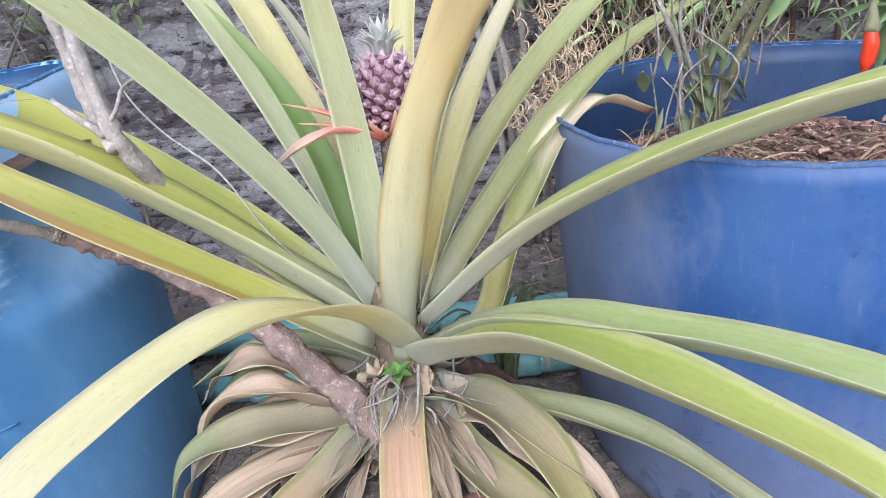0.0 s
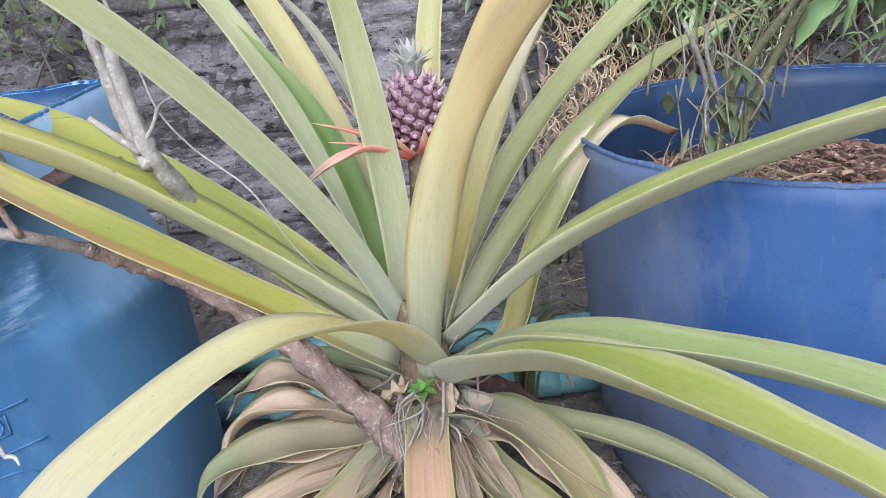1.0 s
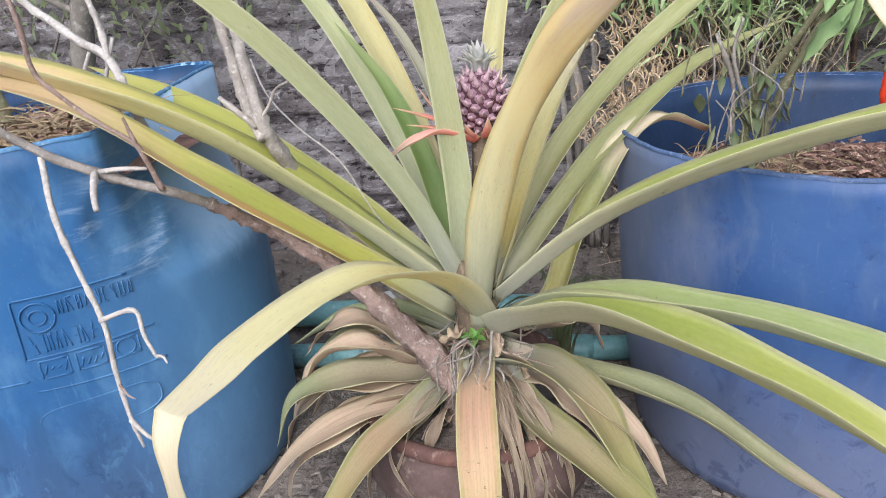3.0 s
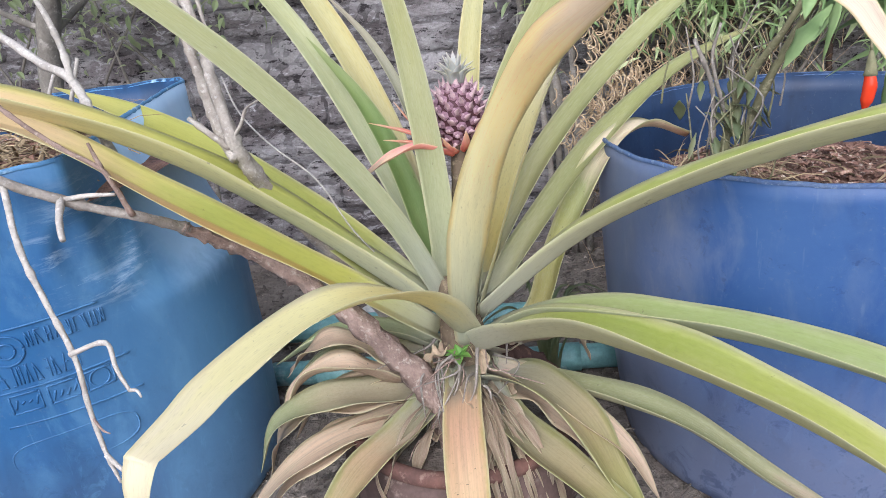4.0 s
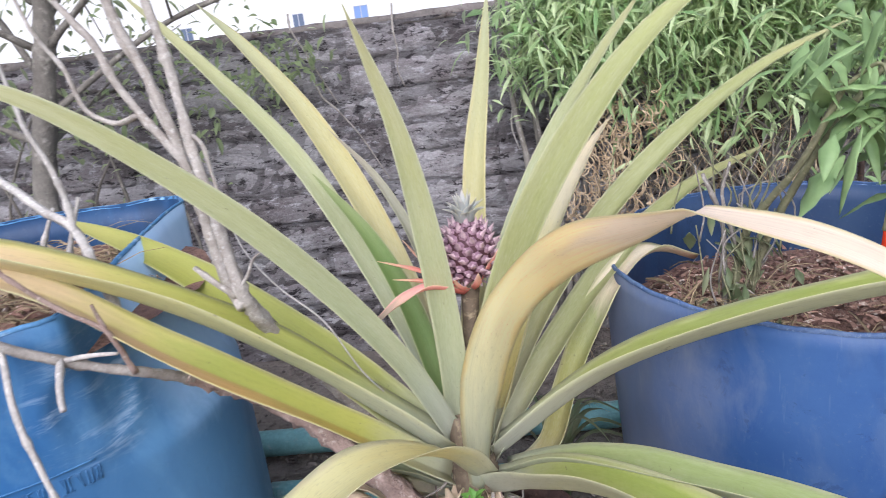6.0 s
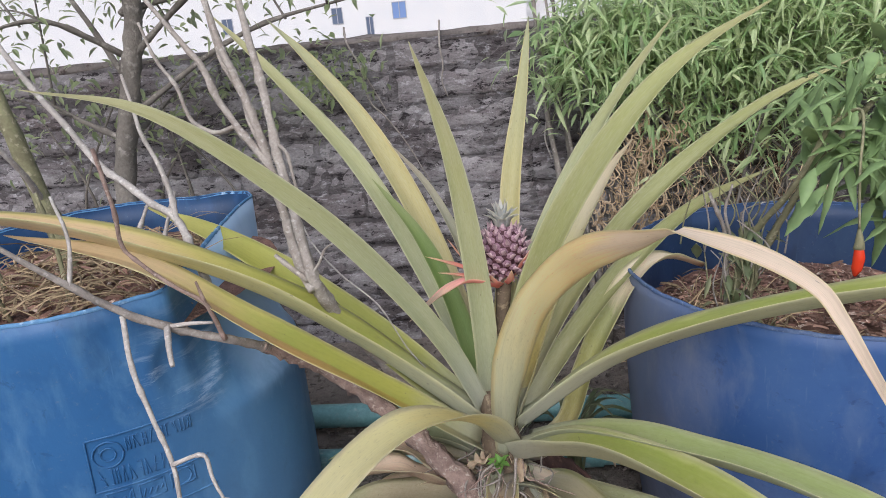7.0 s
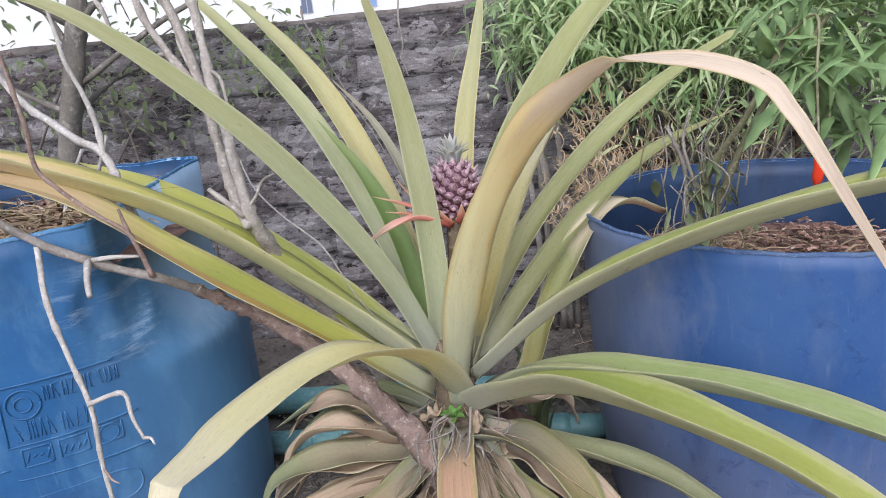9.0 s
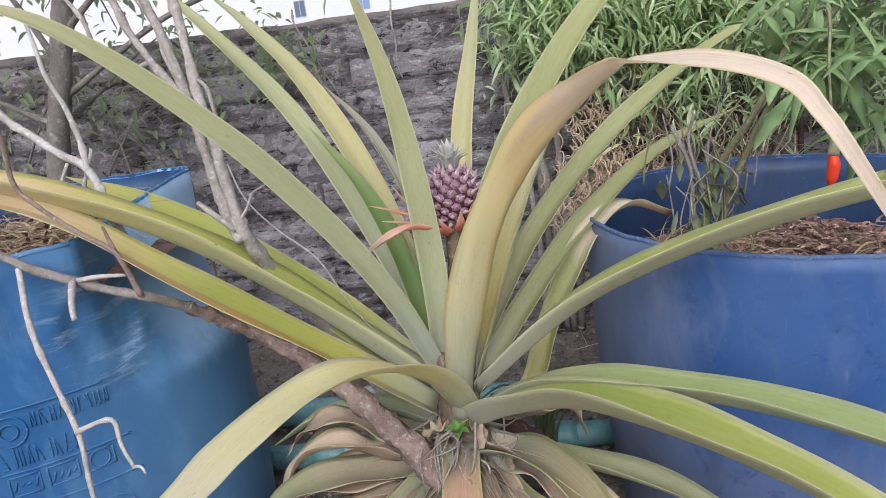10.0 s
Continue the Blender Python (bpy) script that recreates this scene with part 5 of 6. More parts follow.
tube("branch", [(-0.05, 0.05, 0.085), (-0.10, 0.055, 0.22), (-0.16, 0.038, 0.34), (-0.208, 0.0, 0.43), (-0.222, -0.032, 0.489), (-0.226, -0.046, 0.520), (-0.236, -0.040, 0.578), (-0.243, -0.030, 0.613), (-0.253, -0.020, 0.655), (-0.259, -0.012, 0.683), (-0.263, -0.005, 0.732), (-0.269, 0.0, 0.780), (-0.275, 0.0, 0.821), (-0.285, 0.005, 0.93)], [0.009, 0.0095, 0.010, 0.0105, 0.0095, 0.0072, 0.0060, 0.0060, 0.0058, 0.0056, 0.0054, 0.0052, 0.0045, 0.0035], BARK_PALE, shrub, "thick weathered grey upright branch", 12, 7, 0.45, 5, 6)
tube("branch", [(-0.226, -0.046, 0.498), (-0.246, -0.026, 0.523), (-0.256, -0.019, 0.563), (-0.260, -0.016, 0.589), (-0.266, -0.012, 0.622), (-0.274, -0.005, 0.665), (-0.286, 0.0, 0.721), (-0.303, 0.004, 0.777), (-0.315, 0.004, 0.816), (-0.335, 0.01, 0.92)], [0.0085, 0.0075, 0.0066, 0.0062, 0.0060, 0.0058, 0.0056, 0.0050, 0.0045, 0.003], BARK_PALE, shrub, "", 11, 7, 0.4, 4, 7)
tube("branch", [(-0.266, -0.012, 0.630), (-0.270, -0.010, 0.655), (-0.287, -0.005, 0.680), (-0.310, 0.0, 0.713), (-0.330, 0.0, 0.753), (-0.342, 0.0, 0.792), (-0.356, 0.0, 0.813), (-0.400, 0.0, 0.880)], [0.0052, 0.0050, 0.0048, 0.0045, 0.0044, 0.0040, 0.0036, 0.0025], BARK_PALE, shrub, "", 9, 6, 0.35, 3, 8)
tube("branch", [(-0.276, -0.004, 0.680), (-0.292, 0.002, 0.715), (-0.297, 0.006, 0.750), (-0.318, 0.008, 0.800), (-0.330, 0.01, 0.90)], [0.0042, 0.0038, 0.0034, 0.0030, 0.002], BARK_PALE, shrub, "", 8, 6, 0.35, 3, 12)
tube("twig", [(-0.310, 0.0, 0.713), (-0.337, 0.004, 0.706), (-0.356, 0.004, 0.712), (-0.372, 0.002, 0.729), (-0.380, 0.0, 0.769), (-0.398, -0.004, 0.805), (-0.41, -0.005, 0.85)], [0.0034, 0.0032, 0.0030, 0.0028, 0.0022, 0.0018], BARK_PALE, shrub, "", 7, 6, 0.3, 2, 9)
tube("twig", [(-0.262, -0.008, 0.690), (-0.243, -0.020, 0.676), (-0.238, -0.022, 0.640), (-0.232, -0.026, 0.600)], [0.0026, 0.0022, 0.0014], BARK_PALE, shrub, "", 7, 5, 0.3, 1, 13)
tube("twig", [(-0.232, -0.046, 0.512), (-0.250, -0.050, 0.530), (-0.272, -0.044, 0.548)], [0.0044, 0.0036, 0.0026], BARK_PALE, shrub, "broken stub", 7, 4, 0.4, 1, 10)
tube("twig", [(-0.228, -0.052, 0.518), (-0.214, -0.048, 0.535), (-0.205, -0.044, 0.552), (-0.190, -0.040, 0.560)], [0.0022, 0.0018, 0.001], BARK_PALE, shrub, "", 6, 5, 0.3, 1, 11)
tube("root", [(-0.29, 0.12, 0.569), (-0.257, 0.069, 0.529), (-0.207, 0.018, 0.495), (-0.153, -0.005, 0.454), (-0.119, -0.006, 0.387), (-0.089, 0.014, 0.331)], [0.0012, 0.0012, 0.001], BARK, shrub, "thin pale hanging fibre", 5, 6, 0.2)

# ---- stems, straw and mulch in the barrels ----
def scatter_strips(name, label, mat, count, place, long, wide, seed, category="straw", lift=0.5, curl=1.0):
    """Loose dry bits lying about, joined as stuff."""
    rng = random.Random(seed)
    v, f = [], []
    for _ in range(count):
        p = Vector(place(rng))
        a = rng.uniform(0, 6.283)
        way = Vector((math.cos(a), math.sin(a), rng.uniform(-0.25, 0.5) * lift))
        l, w = rng.uniform(*long), rng.uniform(*wide)
        bow = rng.uniform(-0.3, 0.3) * curl
        side = way.cross(Vector((rng.gauss(0, 0.4), rng.gauss(0, 0.4), 1))).normalized()
        up = side.cross(way).normalized()
        i = len(v)
        for k in range(4):
            t = k / 3
            q = p + way * l * t + side * bow * l * t * t + up * 0.15 * curl * l * math.sin(3.14 * t)
            ww = w * (1 - 0.5 * t)
            v.extend((q - side * ww, q + side * ww, q + up * ww * 0.8))
        for k in range(3):
            a0, b0 = i + 3 * k, i + 3 * k + 3
            f.extend(((a0, a0 + 1, b0 + 1, b0), (a0 + 1, a0 + 2, b0 + 2, b0 + 1), (a0 + 2, a0, b0, b0 + 2)))
        f.extend(((i, i + 2, i + 1), (i + 9, i + 10, i + 11)))
    return tagged(mesh_part(name, v, f, mat), label, category, kind="stuff")


def in_disc(c, r, z0, z1):
    def place(rng):
        a, q = rng.uniform(0, 6.283), r * math.sqrt(rng.random())
        return c[0] + q * math.cos(a), c[1] + q * math.sin(a), rng.uniform(z0, z1)

    return place


scatter_strips("straw", "pale straw and dry stalks on the barrel soil", STRAW, 420, in_disc(LB, 0.19, 0.48, 0.51), (0.03, 0.11), (0.0008, 0.0028), 21)
scatter_strips("wood_chips", "brown bark chips on the barrel soil", CHIP, 260, in_disc(LB, 0.23, 0.478, 0.495), (0.012, 0.04), (0.003, 0.008), 22, "mulch")
scatter_strips("wood_chips", "red-brown bark chips and shavings in the barrel", CHIP, 1700, in_disc(RB, 0.245, 0.320, 0.336), (0.006, 0.026), (0.0015, 0.0055), 23, "mulch", 0.5, 0.5)
scatter_strips("straw", "pale curled shavings among the bark chips", STRAW, 90, in_disc(RB, 0.225, 0.328, 0.345), (0.02, 0.05), (0.001, 0.004), 24)
scatter_strips("straw", "dry grass tangled round the pepper stems", STRAW, 240, in_disc((0.355, 0.09), 0.07, 0.322, 0.40), (0.03, 0.07), (0.0006, 0.0018), 25, "straw", 1.2)
scatter_strips("leaf_litter", "dry leaf litter and crumbs on the earth", LITTER, 5200, lambda g: (g.uniform(-1.0, 1.0), g.uniform(-0.5, 0.9), GROUND + g.uniform(0.0, 0.012)), (0.005, 0.018), (0.0015, 0.006), 26, "litter", 0.5, 0.3)
scatter_strips("leaf_litter", "broken dry leaves heaped round the pot", LITTER, 700, lambda g: (g.uniform(-0.3, 0.3), g.uniform(-0.22, 0.25), GROUND + g.uniform(0.0, 0.02)), (0.008, 0.026), (0.0012, 0.005), 27, "litter", 0.5, 0.4)

scatter_strips("dry_grass", "tangled dry grass stems under the bush", VINE, 420, lambda g: (g.uniform(0.26, 0.75), g.uniform(0.64, 0.84), GROUND + 0.5 * g.random() ** 0.7), (0.05, 0.14), (0.0006, 0.0014), 28, "dry grass", 4.0)

dry_stem = thing("dead_plant", "bare pale stalk rising from the sky-blue barrel", "plant", "dead plants in the sky-blue barrel", (-0.375, -0.03, 0.48))
tube("stalk", [(-0.368, -0.045, 0.500), (-0.386, -0.036, 0.560), (-0.410, -0.018, 0.602), (-0.452, 0.005, 0.618), (-0.494, 0.030, 0.640), (-0.540, 0.045, 0.672), (-0.575, 0.050, 0.725), (-0.602, 0.045, 0.772), (-0.625, 0.04, 0.82), (-0.67, 0.03, 0.92)], [0.0055, 0.0055, 0.0052, 0.005, 0.005, 0.0046, 0.0044, 0.004, 0.003], BARK, dry_stem, "", 8, 7, 0.35, 4, 31)
tube("twig", [(-0.405, -0.024, 0.592), (-0.413, -0.012, 0.638), (-0.425, -0.005, 0.674), (-0.438, -0.005, 0.712), (-0.442, -0.004, 0.745), (-0.450, 0.0, 0.79)], [0.0042, 0.0036, 0.0032, 0.0026, 0.0018], BARK, dry_stem, "", 7, 6, 0.3, 2, 32)
thick = thing("dead_plant", "thick grey-green stalk rising from the sky-blue barrel", "plant", "dead plants in the sky-blue barrel", (-0.70, 0.15, 0.47))
tube("stalk", [(-0.69, 0.15, 0.465), (-0.715, 0.15, 0.593), (-0.747, 0.15, 0.785), (-0.79, 0.16, 1.0)], [0.015, 0.014, 0.013, 0.010], BRANCH_GREEN, thick, "", 10, 8, 0.3, 2, 33)
tube("twig", [(-0.715, 0.15, 0.6), (-0.70, 0.1, 0.66), (-0.71, 0.06, 0.72)], [0.006, 0.003], BARK, thick, "", 8, 6, 0.3)
for i, (x, y, dx, dy, h) in enumerate(((-0.62, 0.02, -0.03, 0.03, 0.16), (-0.58, 0.12, 0.05, 0.02, 0.12), (-0.66, -0.05, -0.07, -0.02, 0.2), (-0.5, 0.05, 0.04, 0.04, 0.14), (-0.74, 0.05, -0.06, 0.0, 0.3))):
    ob = thing("dead_plant", "short broken dry stalk standing in the barrel soil", "plant", "dead plants in the sky-blue barrel", (x, y, 0.475))
    tube("stalk", [(x, y, 0.47), (x + dx * 0.4, y + dy * 0.6, 0.475 + h * 0.5), (x + dx, y + dy, 0.475 + h)], [0.004, 0.0035, 0.0025], BARK if i % 2 else BRANCH_GREEN, ob, "", 7, 6, 0.35, 2, 40 + i)

# raised lettering on the sky-blue barrel, too worn to read
def on_barrel(deg, z, out=-0.0004):
    a = radians(deg)
    r = LR * 1.005 + out
    return Vector((LB[0] + r * math.cos(a), LB[1] + r * math.sin(a), z))


def raised_line(name, stops, wide, label=""):
    bm = bmesh.new()
    pts = [on_barrel(d, z) for d, z in stops]
    tube_into(bm, pts, [wide, wide], 6, 6)
    part(name, bm, EMBOSS, left_barrel, label)


for name, stops, wide in (
    ("moulded_frame", [(d, 0.361) for d in (-67, -59, -51, -43)], 0.0012),
    ("moulded_frame", [(-67.2, 0.361), (-67.5, 0.325), (-67.8, 0.286)], 0.0012),
    ("moulded_frame", [(d, 0.286) for d in (-68, -58, -48, -40)], 0.0013),
    ("moulded_frame", [(d, 0.243 - 0.0002 * (d + 68)) for d in (-67.6, -58, -48, -39)], 0.0014),
    ("moulded_seam", [(-100, 0.255), (-88, 0.256), (-78, 0.257), (-68.6, 0.259)], 0.0013),
):
    raised_line(name, stops, wide, "thin moulding seam" if name == "moulded_seam" else "moulded frame line")
rng = random.Random(71)
STROKES = ((0.1, -1, 0.1, 1), (0.8, -1, 0.8, 1), (0.1, 1, 0.8, -1), (0.1, 1, 0.8, 1), (0.1, 0, 0.8, 0), (0.1, -1, 0.8, -1), (0.1, -1, 0.45, 1), (0.45, 1, 0.8, -1))
for row_z, d0, d1, high in ((0.344, -58.5, -43.5, 0.009), (0.304, -66.0, -50.0, 0.0115)):
    d = d0
    while d < d1:
        w = rng.uniform(1.0, 1.9)
        bm = bmesh.new()
        for x0, y0, x1, y1 in rng.sample(STROKES, 3):
            ends = [(d + x0 * w, row_z + y0 * high), (d + (x0 + x1) / 2 * w, row_z + (y0 + y1) / 2 * high), (d + x1 * w, row_z + y1 * high)]
            tube_into(bm, [on_barrel(*e) for e in ends], [0.0008, 0.0008], 5, 2)
        part("worn_letter", bm, EMBOSS, left_barrel)
        d += w + 0.45
for d, z, r, wide in ((-62.8, 0.336, 0.018, 0.0013), (-62.8, 0.336, 0.009, 0.0011), (-47.4, 0.270, 0.011, 0.0012)):
    bm = bmesh.new()
    tube_into(bm, [on_barrel(d + math.degrees(r / LR) * math.cos(t), z + r * math.sin(t)) for t in (k * 0.5236 for k in range(13))], [wide, wide], 5, 3)
    part("moulded_ring", bm, EMBOSS, left_barrel)
for d in (-62.6, -55.0, -47.4):
    bm = bmesh.new()
    box = [(d - 3.0, 0.258), (d + 3.0, 0.258), (d + 3.0, 0.281), (d - 3.0, 0.281), (d - 3.0, 0.258)]
    for e0, e1 in zip(box, box[1:]):
        tube_into(bm, [on_barrel(*e0), on_barrel((e0[0] + e1[0]) / 2, (e0[1] + e1[1]) / 2), on_barrel(*e1)], [0.0012, 0.0012], 5, 2)
    for k in range(4 if d < -50 else 0):
        e0, e1 = (d - 2.4 + 1.4 * k, 0.262 + 0.008 * rng.random()), (d - 1.6 + 1.4 * k, 0.277 - 0.006 * rng.random())
        tube_into(bm, [on_barrel(*e0), on_barrel((e0[0] + e1[0]) / 2, (e0[1] + e1[1]) / 2), on_barrel(*e1)], [0.0014, 0.0014], 5, 2)
    part("worn_symbol", bm, EMBOSS, left_barrel)
oval = [(-56 + 13.5 * math.copysign(abs(math.cos(t)) ** 0.5, math.cos(t)), 0.195 + 0.022 * math.copysign(abs(math.sin(t)) ** 0.7, math.sin(t))) for t in (k * 6.2832 / 24 for k in range(25))]
raised_line("moulded_oval", oval, 0.0012, "long oval moulding")

# ---- pepper plant in the deep-blue barrel ----
pepper = thing("pepper_plant", "green chili plant with one red chili growing in the barrel", "plant", at=(0.345, 0.09, 0.318))
tube("stem", [(0.343, 0.095, 0.31), (0.345, 0.09, 0.38), (0.352, 0.085, 0.44), (0.358, 0.06, 0.50), (0.385, 0.0, 0.58), (0.41, -0.03, 0.66)], [0.006, 0.0055, 0.005, 0.004, 0.003], BRANCH_GREEN, pepper, "", 8, 7, 0.3, 2, 51)
tube("stem", [(0.36, 0.085, 0.31), (0.362, 0.08, 0.38), (0.372, 0.07, 0.45), (0.39, 0.05, 0.52), (0.42, 0.02, 0.60), (0.47, 0.0, 0.68)], [0.005, 0.005, 0.0045, 0.003], BRANCH_GREEN, pepper, "", 8, 7, 0.3, 2, 52)
tube("stem", [(0.336, 0.08, 0.31), (0.335, 0.08, 0.38), (0.333, 0.08, 0.44), (0.330, 0.08, 0.50), (0.307, 0.08, 0.56)], [0.004, 0.0035, 0.0025], BARK_GREY, pepper, "", 7, 6, 0.35, 2, 53)
tube("twig", [(0.352, 0.085, 0.45), (0.335, 0.06, 0.49), (0.32, 0.05, 0.54), (0.325, 0.04, 0.58)], [0.003, 0.0018], BARK_GREY, pepper, "", 7, 6, 0.35)
tube("twig", [(0.41, -0.03, 0.66), (0.43, -0.06, 0.68), (0.415, -0.1, 0.62), (0.413, -0.115, 0.56)], [0.002, 0.0012], BRANCH_GREEN, pepper, "", 6, 6)
tube("chili", [(0.413, -0.117, 0.540), (0.414, -0.118, 0.528), (0.413, -0.117, 0.515), (0.412, -0.116, 0.506)], [0.0045, 0.0062, 0.0056, 0.0018], CHILI, pepper, "shiny red chili pod", 12, 5, 0.05)
tube("calyx", [(0.413, -0.115, 0.560), (0.413, -0.117, 0.549), (0.413, -0.117, 0.538)], [0.0015, 0.0040, 0.0058], BRANCH_GREEN, pepper, "", 10, 3)


def pepper_leaf(at, way, long, wide, mat=None, droop=0.5):
    at, way = Vector(at), Vector(way).normalized()
    bm = bmesh.new()
    rng = random.Random(int(at.x * 9e4))
    side = way.cross(Vector((0, 0, 1))).normalized()
    end = at + way * long - Vector((0, 0, droop * long * 0.35))
    mid = at + way * long * 0.5 + Vector((0, 0, 0.02 * long))
    blade_into(bm, [at, mid, end], wide, (18, 10), (rng.uniform(-25, 25), rng.uniform(-25, 25)), thick=0.0007, steps=5, across=3, base=0.15, belly=0.42, wave=0.12, point=1.4, seed=int(at.x * 1e4), flat_side=side)
    m = mat or PEPPER_LEAF
    part("leaf", bm, [m, m], pepper)


pepper_leaf((0.398, -0.06, 0.598), (-0.65, -0.2, -0.6), 0.066, 0.036)
rng = random.Random(61)
for i in range(190):
    core = Vector((rng.gauss(0.48, 0.06), rng.gauss(0.0, 0.06), rng.uniform(0.54, 0.74)))
    if core.x < 0.375 + max(0.0, (0.6 - core.z)) * 0.9:
        core.x += 0.08
    if core.x < 0.47:
        core.z = max(core.z, 0.63)
    way = Vector((rng.gauss(-0.1, 0.7), rng.gauss(-0.45, 0.6), rng.gauss(-0.15, 0.4)))
    pepper_leaf(core, way, rng.uniform(0.045, 0.095), rng.uniform(0.011, 0.021), None, rng.uniform(0.1, 0.9))
for i in range(40):
    pepper_leaf((rng.gauss(0.345, 0.025), rng.gauss(0.07, 0.02), rng.uniform(0.36, 0.52)), (rng.gauss(0, 0.6), rng.gauss(-0.3, 0.5), rng.gauss(-0.6, 0.3)), rng.uniform(0.02, 0.04), rng.uniform(0.008, 0.018), DULL_LEAF)
for i in range(32):
    p = Vector((rng.gauss(0.346, 0.034), rng.gauss(0.07, 0.02), rng.uniform(0.33, 0.53)))
    tube("twig", [p, p + Vector((rng.gauss(0, 0.010), rng.gauss(-0.005, 0.008), 0.04)), p + Vector((rng.gauss(0, 0.022), rng.gauss(-0.01, 0.015), rng.uniform(0.06, 0.11)))], [0.0014, 0.0008], (BARK_GREY, BRANCH_GREEN, BRANCH_GREEN)[i % 3], pepper, "", 5, 4, 0.2, 0, 70 + i)

# ---- bush along the wall ----
def crown(name, parent, centres, count, long, wide, mat, seed, sink=0.25, forward=-0.4):
    rng = random.Random(seed)
    v, f = [], []
    for _ in range(count):
        c, r = rng.choice(centres)
        p = Vector(c) + Vector((rng.gauss(0, 0.5) * r[0], rng.gauss(0, 0.5) * r[1], rng.gauss(0, 0.5) * r[2]))
        if p.y > WALL_Y - 0.03 and p.z < WALL_TOP + 0.03:
            p.y = WALL_Y - 0.03 - rng.random() * 0.05
        way = Vector((rng.gauss(0, 1), rng.gauss(forward, 0.8), rng.gauss(-sink, 0.6)))
        small_leaf_into(v, f, p, way, Vector((rng.gauss(0, 0.3), rng.gauss(-0.3, 0.3), 1)), rng.uniform(*long), rng.uniform(*wide), rng.uniform(0.1, 0.7))
    return mesh_part(name, v, f, mat, parent)


bush = thing("leafy_bush", "dense green bush of narrow leaves against the wall", "bush", at=(0.6, 0.7, GROUND))
BUSH = [((0.62, 0.72, 0.78), (0.30, 0.16, 0.19)), ((0.88, 0.66, 0.75), (0.36, 0.2, 0.26)), ((0.42, 0.76, 0.75), (0.26, 0.14, 0.15)), ((1.1, 0.6, 0.66), (0.3, 0.2, 0.36)), ((0.27, 0.78, 0.75), (0.16, 0.1, 0.14)), ((0.66, 0.68, 0.80), (0.3, 0.14, 0.14)), ((0.55, 0.72, 0.64), (0.3, 0.12, 0.16))]
crown("crown", bush, BUSH, 9500, (0.028, 0.072), (0.0045, 0.011), BUSH_LEAF, 81)
rng = random.Random(82)
for i in range(26):
    c, r = BUSH[i % len(BUSH)]
    x0 = 0.35 + 0.75 * rng.random()
    top = Vector(c) + Vector((rng.gauss(0, 0.5) * r[0], rng.gauss(0, 0.4) * r[1], rng.gauss(0.1, 0.4) * r[2]))
    foot = Vector((x0, 0.68 + 0.12 * rng.random(), GROUND))
    tube("stem", [foot, foot.lerp(top, 0.5) + Vector((rng.gauss(0, 0.03), rng.gauss(0, 0.02), 0)), top], [0.004, 0.003, 0.0015], TRUNK, bush, "", 7, 6, 0.3, 2, 90 + i)

# near side shrub with thin woody stems left of it
stems = thing("woody_shrub", "thin grey woody stems with light green tips by the wall", "shrub", at=(0.2, 0.85, GROUND))
for i, (x, dx) in enumerate(((0.235, -0.10), (0.21, -0.06), (0.25, -0.02), (0.27, 0.03), (0.19, -0.09))):
    tube("stem", [(x, 0.86, GROUND), (x + dx * 0.2, 0.85, 0.3), (x + dx * 0.7, 0.85, 0.6), (x + dx, 0.84, 0.86 + 0.03 * i)], [0.009, 0.008, 0.006, 0.003], TRUNK if i % 2 else BARK_GREY, stems, "", 8, 7, 0.3, 3, 120 + i)
crown("crown", stems, [((0.19, 0.8, 0.755), (0.10, 0.06, 0.07)), ((0.24, 0.82, 0.72), (0.10, 0.06, 0.08))], 160, (0.025, 0.06), (0.01, 0.02), PEPPER_LEAF, 83)
tube("root", [(0.12, 0.92, 0.75), (0.143, 0.92, 0.628), (0.124, 0.915, 0.523), (0.138, 0.91, 0.46)], [0.003, 0.0025, 0.0018], BARK, stems, "pale root hanging on the wall", 6, 8, 0.3, 2, 84)

# dry curled vine between the bush and the pineapple
vine = thing("dry_vine", "tangle of dry tan curled vine and pods", "vine", at=(0.29, 0.74, 0.3))
rng = random.Random(91)
for i in range(280):
    f = rng.random()
    p = Vector((0.365 - 0.10 * f + rng.gauss(0, 0.055), 0.70 + rng.gauss(0, 0.03), 0.60 - 0.32 * f + rng.gauss(0, 0.02)))
    pts = [p]
    r, ph = rng.uniform(0.005, 0.012), rng.random() * 6.28
    for k in range(1, 6):
        pts.append(p + Vector((r * math.sin(ph + k * 1.3), 0.4 * r * math.cos(k * 1.7 + ph), -0.008 * k + r * math.cos(ph + k * 1.3))))
    tube("curl", pts, [0.0014, 0.0017, 0.001], VINE, vine, "", 5, 3, 0.2, 0, i)

# thin dry creeper stems hanging down the wall
for label, runs in (
    ("thin forked dry creeper stem hanging down the wall", ([(-0.372, 0.96, 0.83), (-0.362, 0.925, 0.793), (-0.335, 0.922, 0.736), (-0.308, 0.925, 0.674), (-0.279, 0.922, 0.615)], [(-0.335, 0.922, 0.736), (-0.318, 0.915, 0.645), (-0.283, 0.915, 0.602), (-0.236, 0.918, 0.531), (-0.18, 0.92, 0.416)])),
    ("thin curled dry creeper stem hanging down the wall", ([(-0.126, 0.965, 0.825), (-0.127, 0.925, 0.770), (-0.122, 0.920, 0.717), (-0.128, 0.922, 0.677), (-0.116, 0.924, 0.636)],)),
):
    creeper = thing("creeper_stem", label, "creeper", "creeper stems on the wall", (*runs[0][0][:2], 0.80))
    for k, run in enumerate(runs):
        tube("stem", run, [0.0026, 0.0022, 0.0014], BARK_GREY, creeper, "", 6, 6, 0.35, 2, 240 + k)

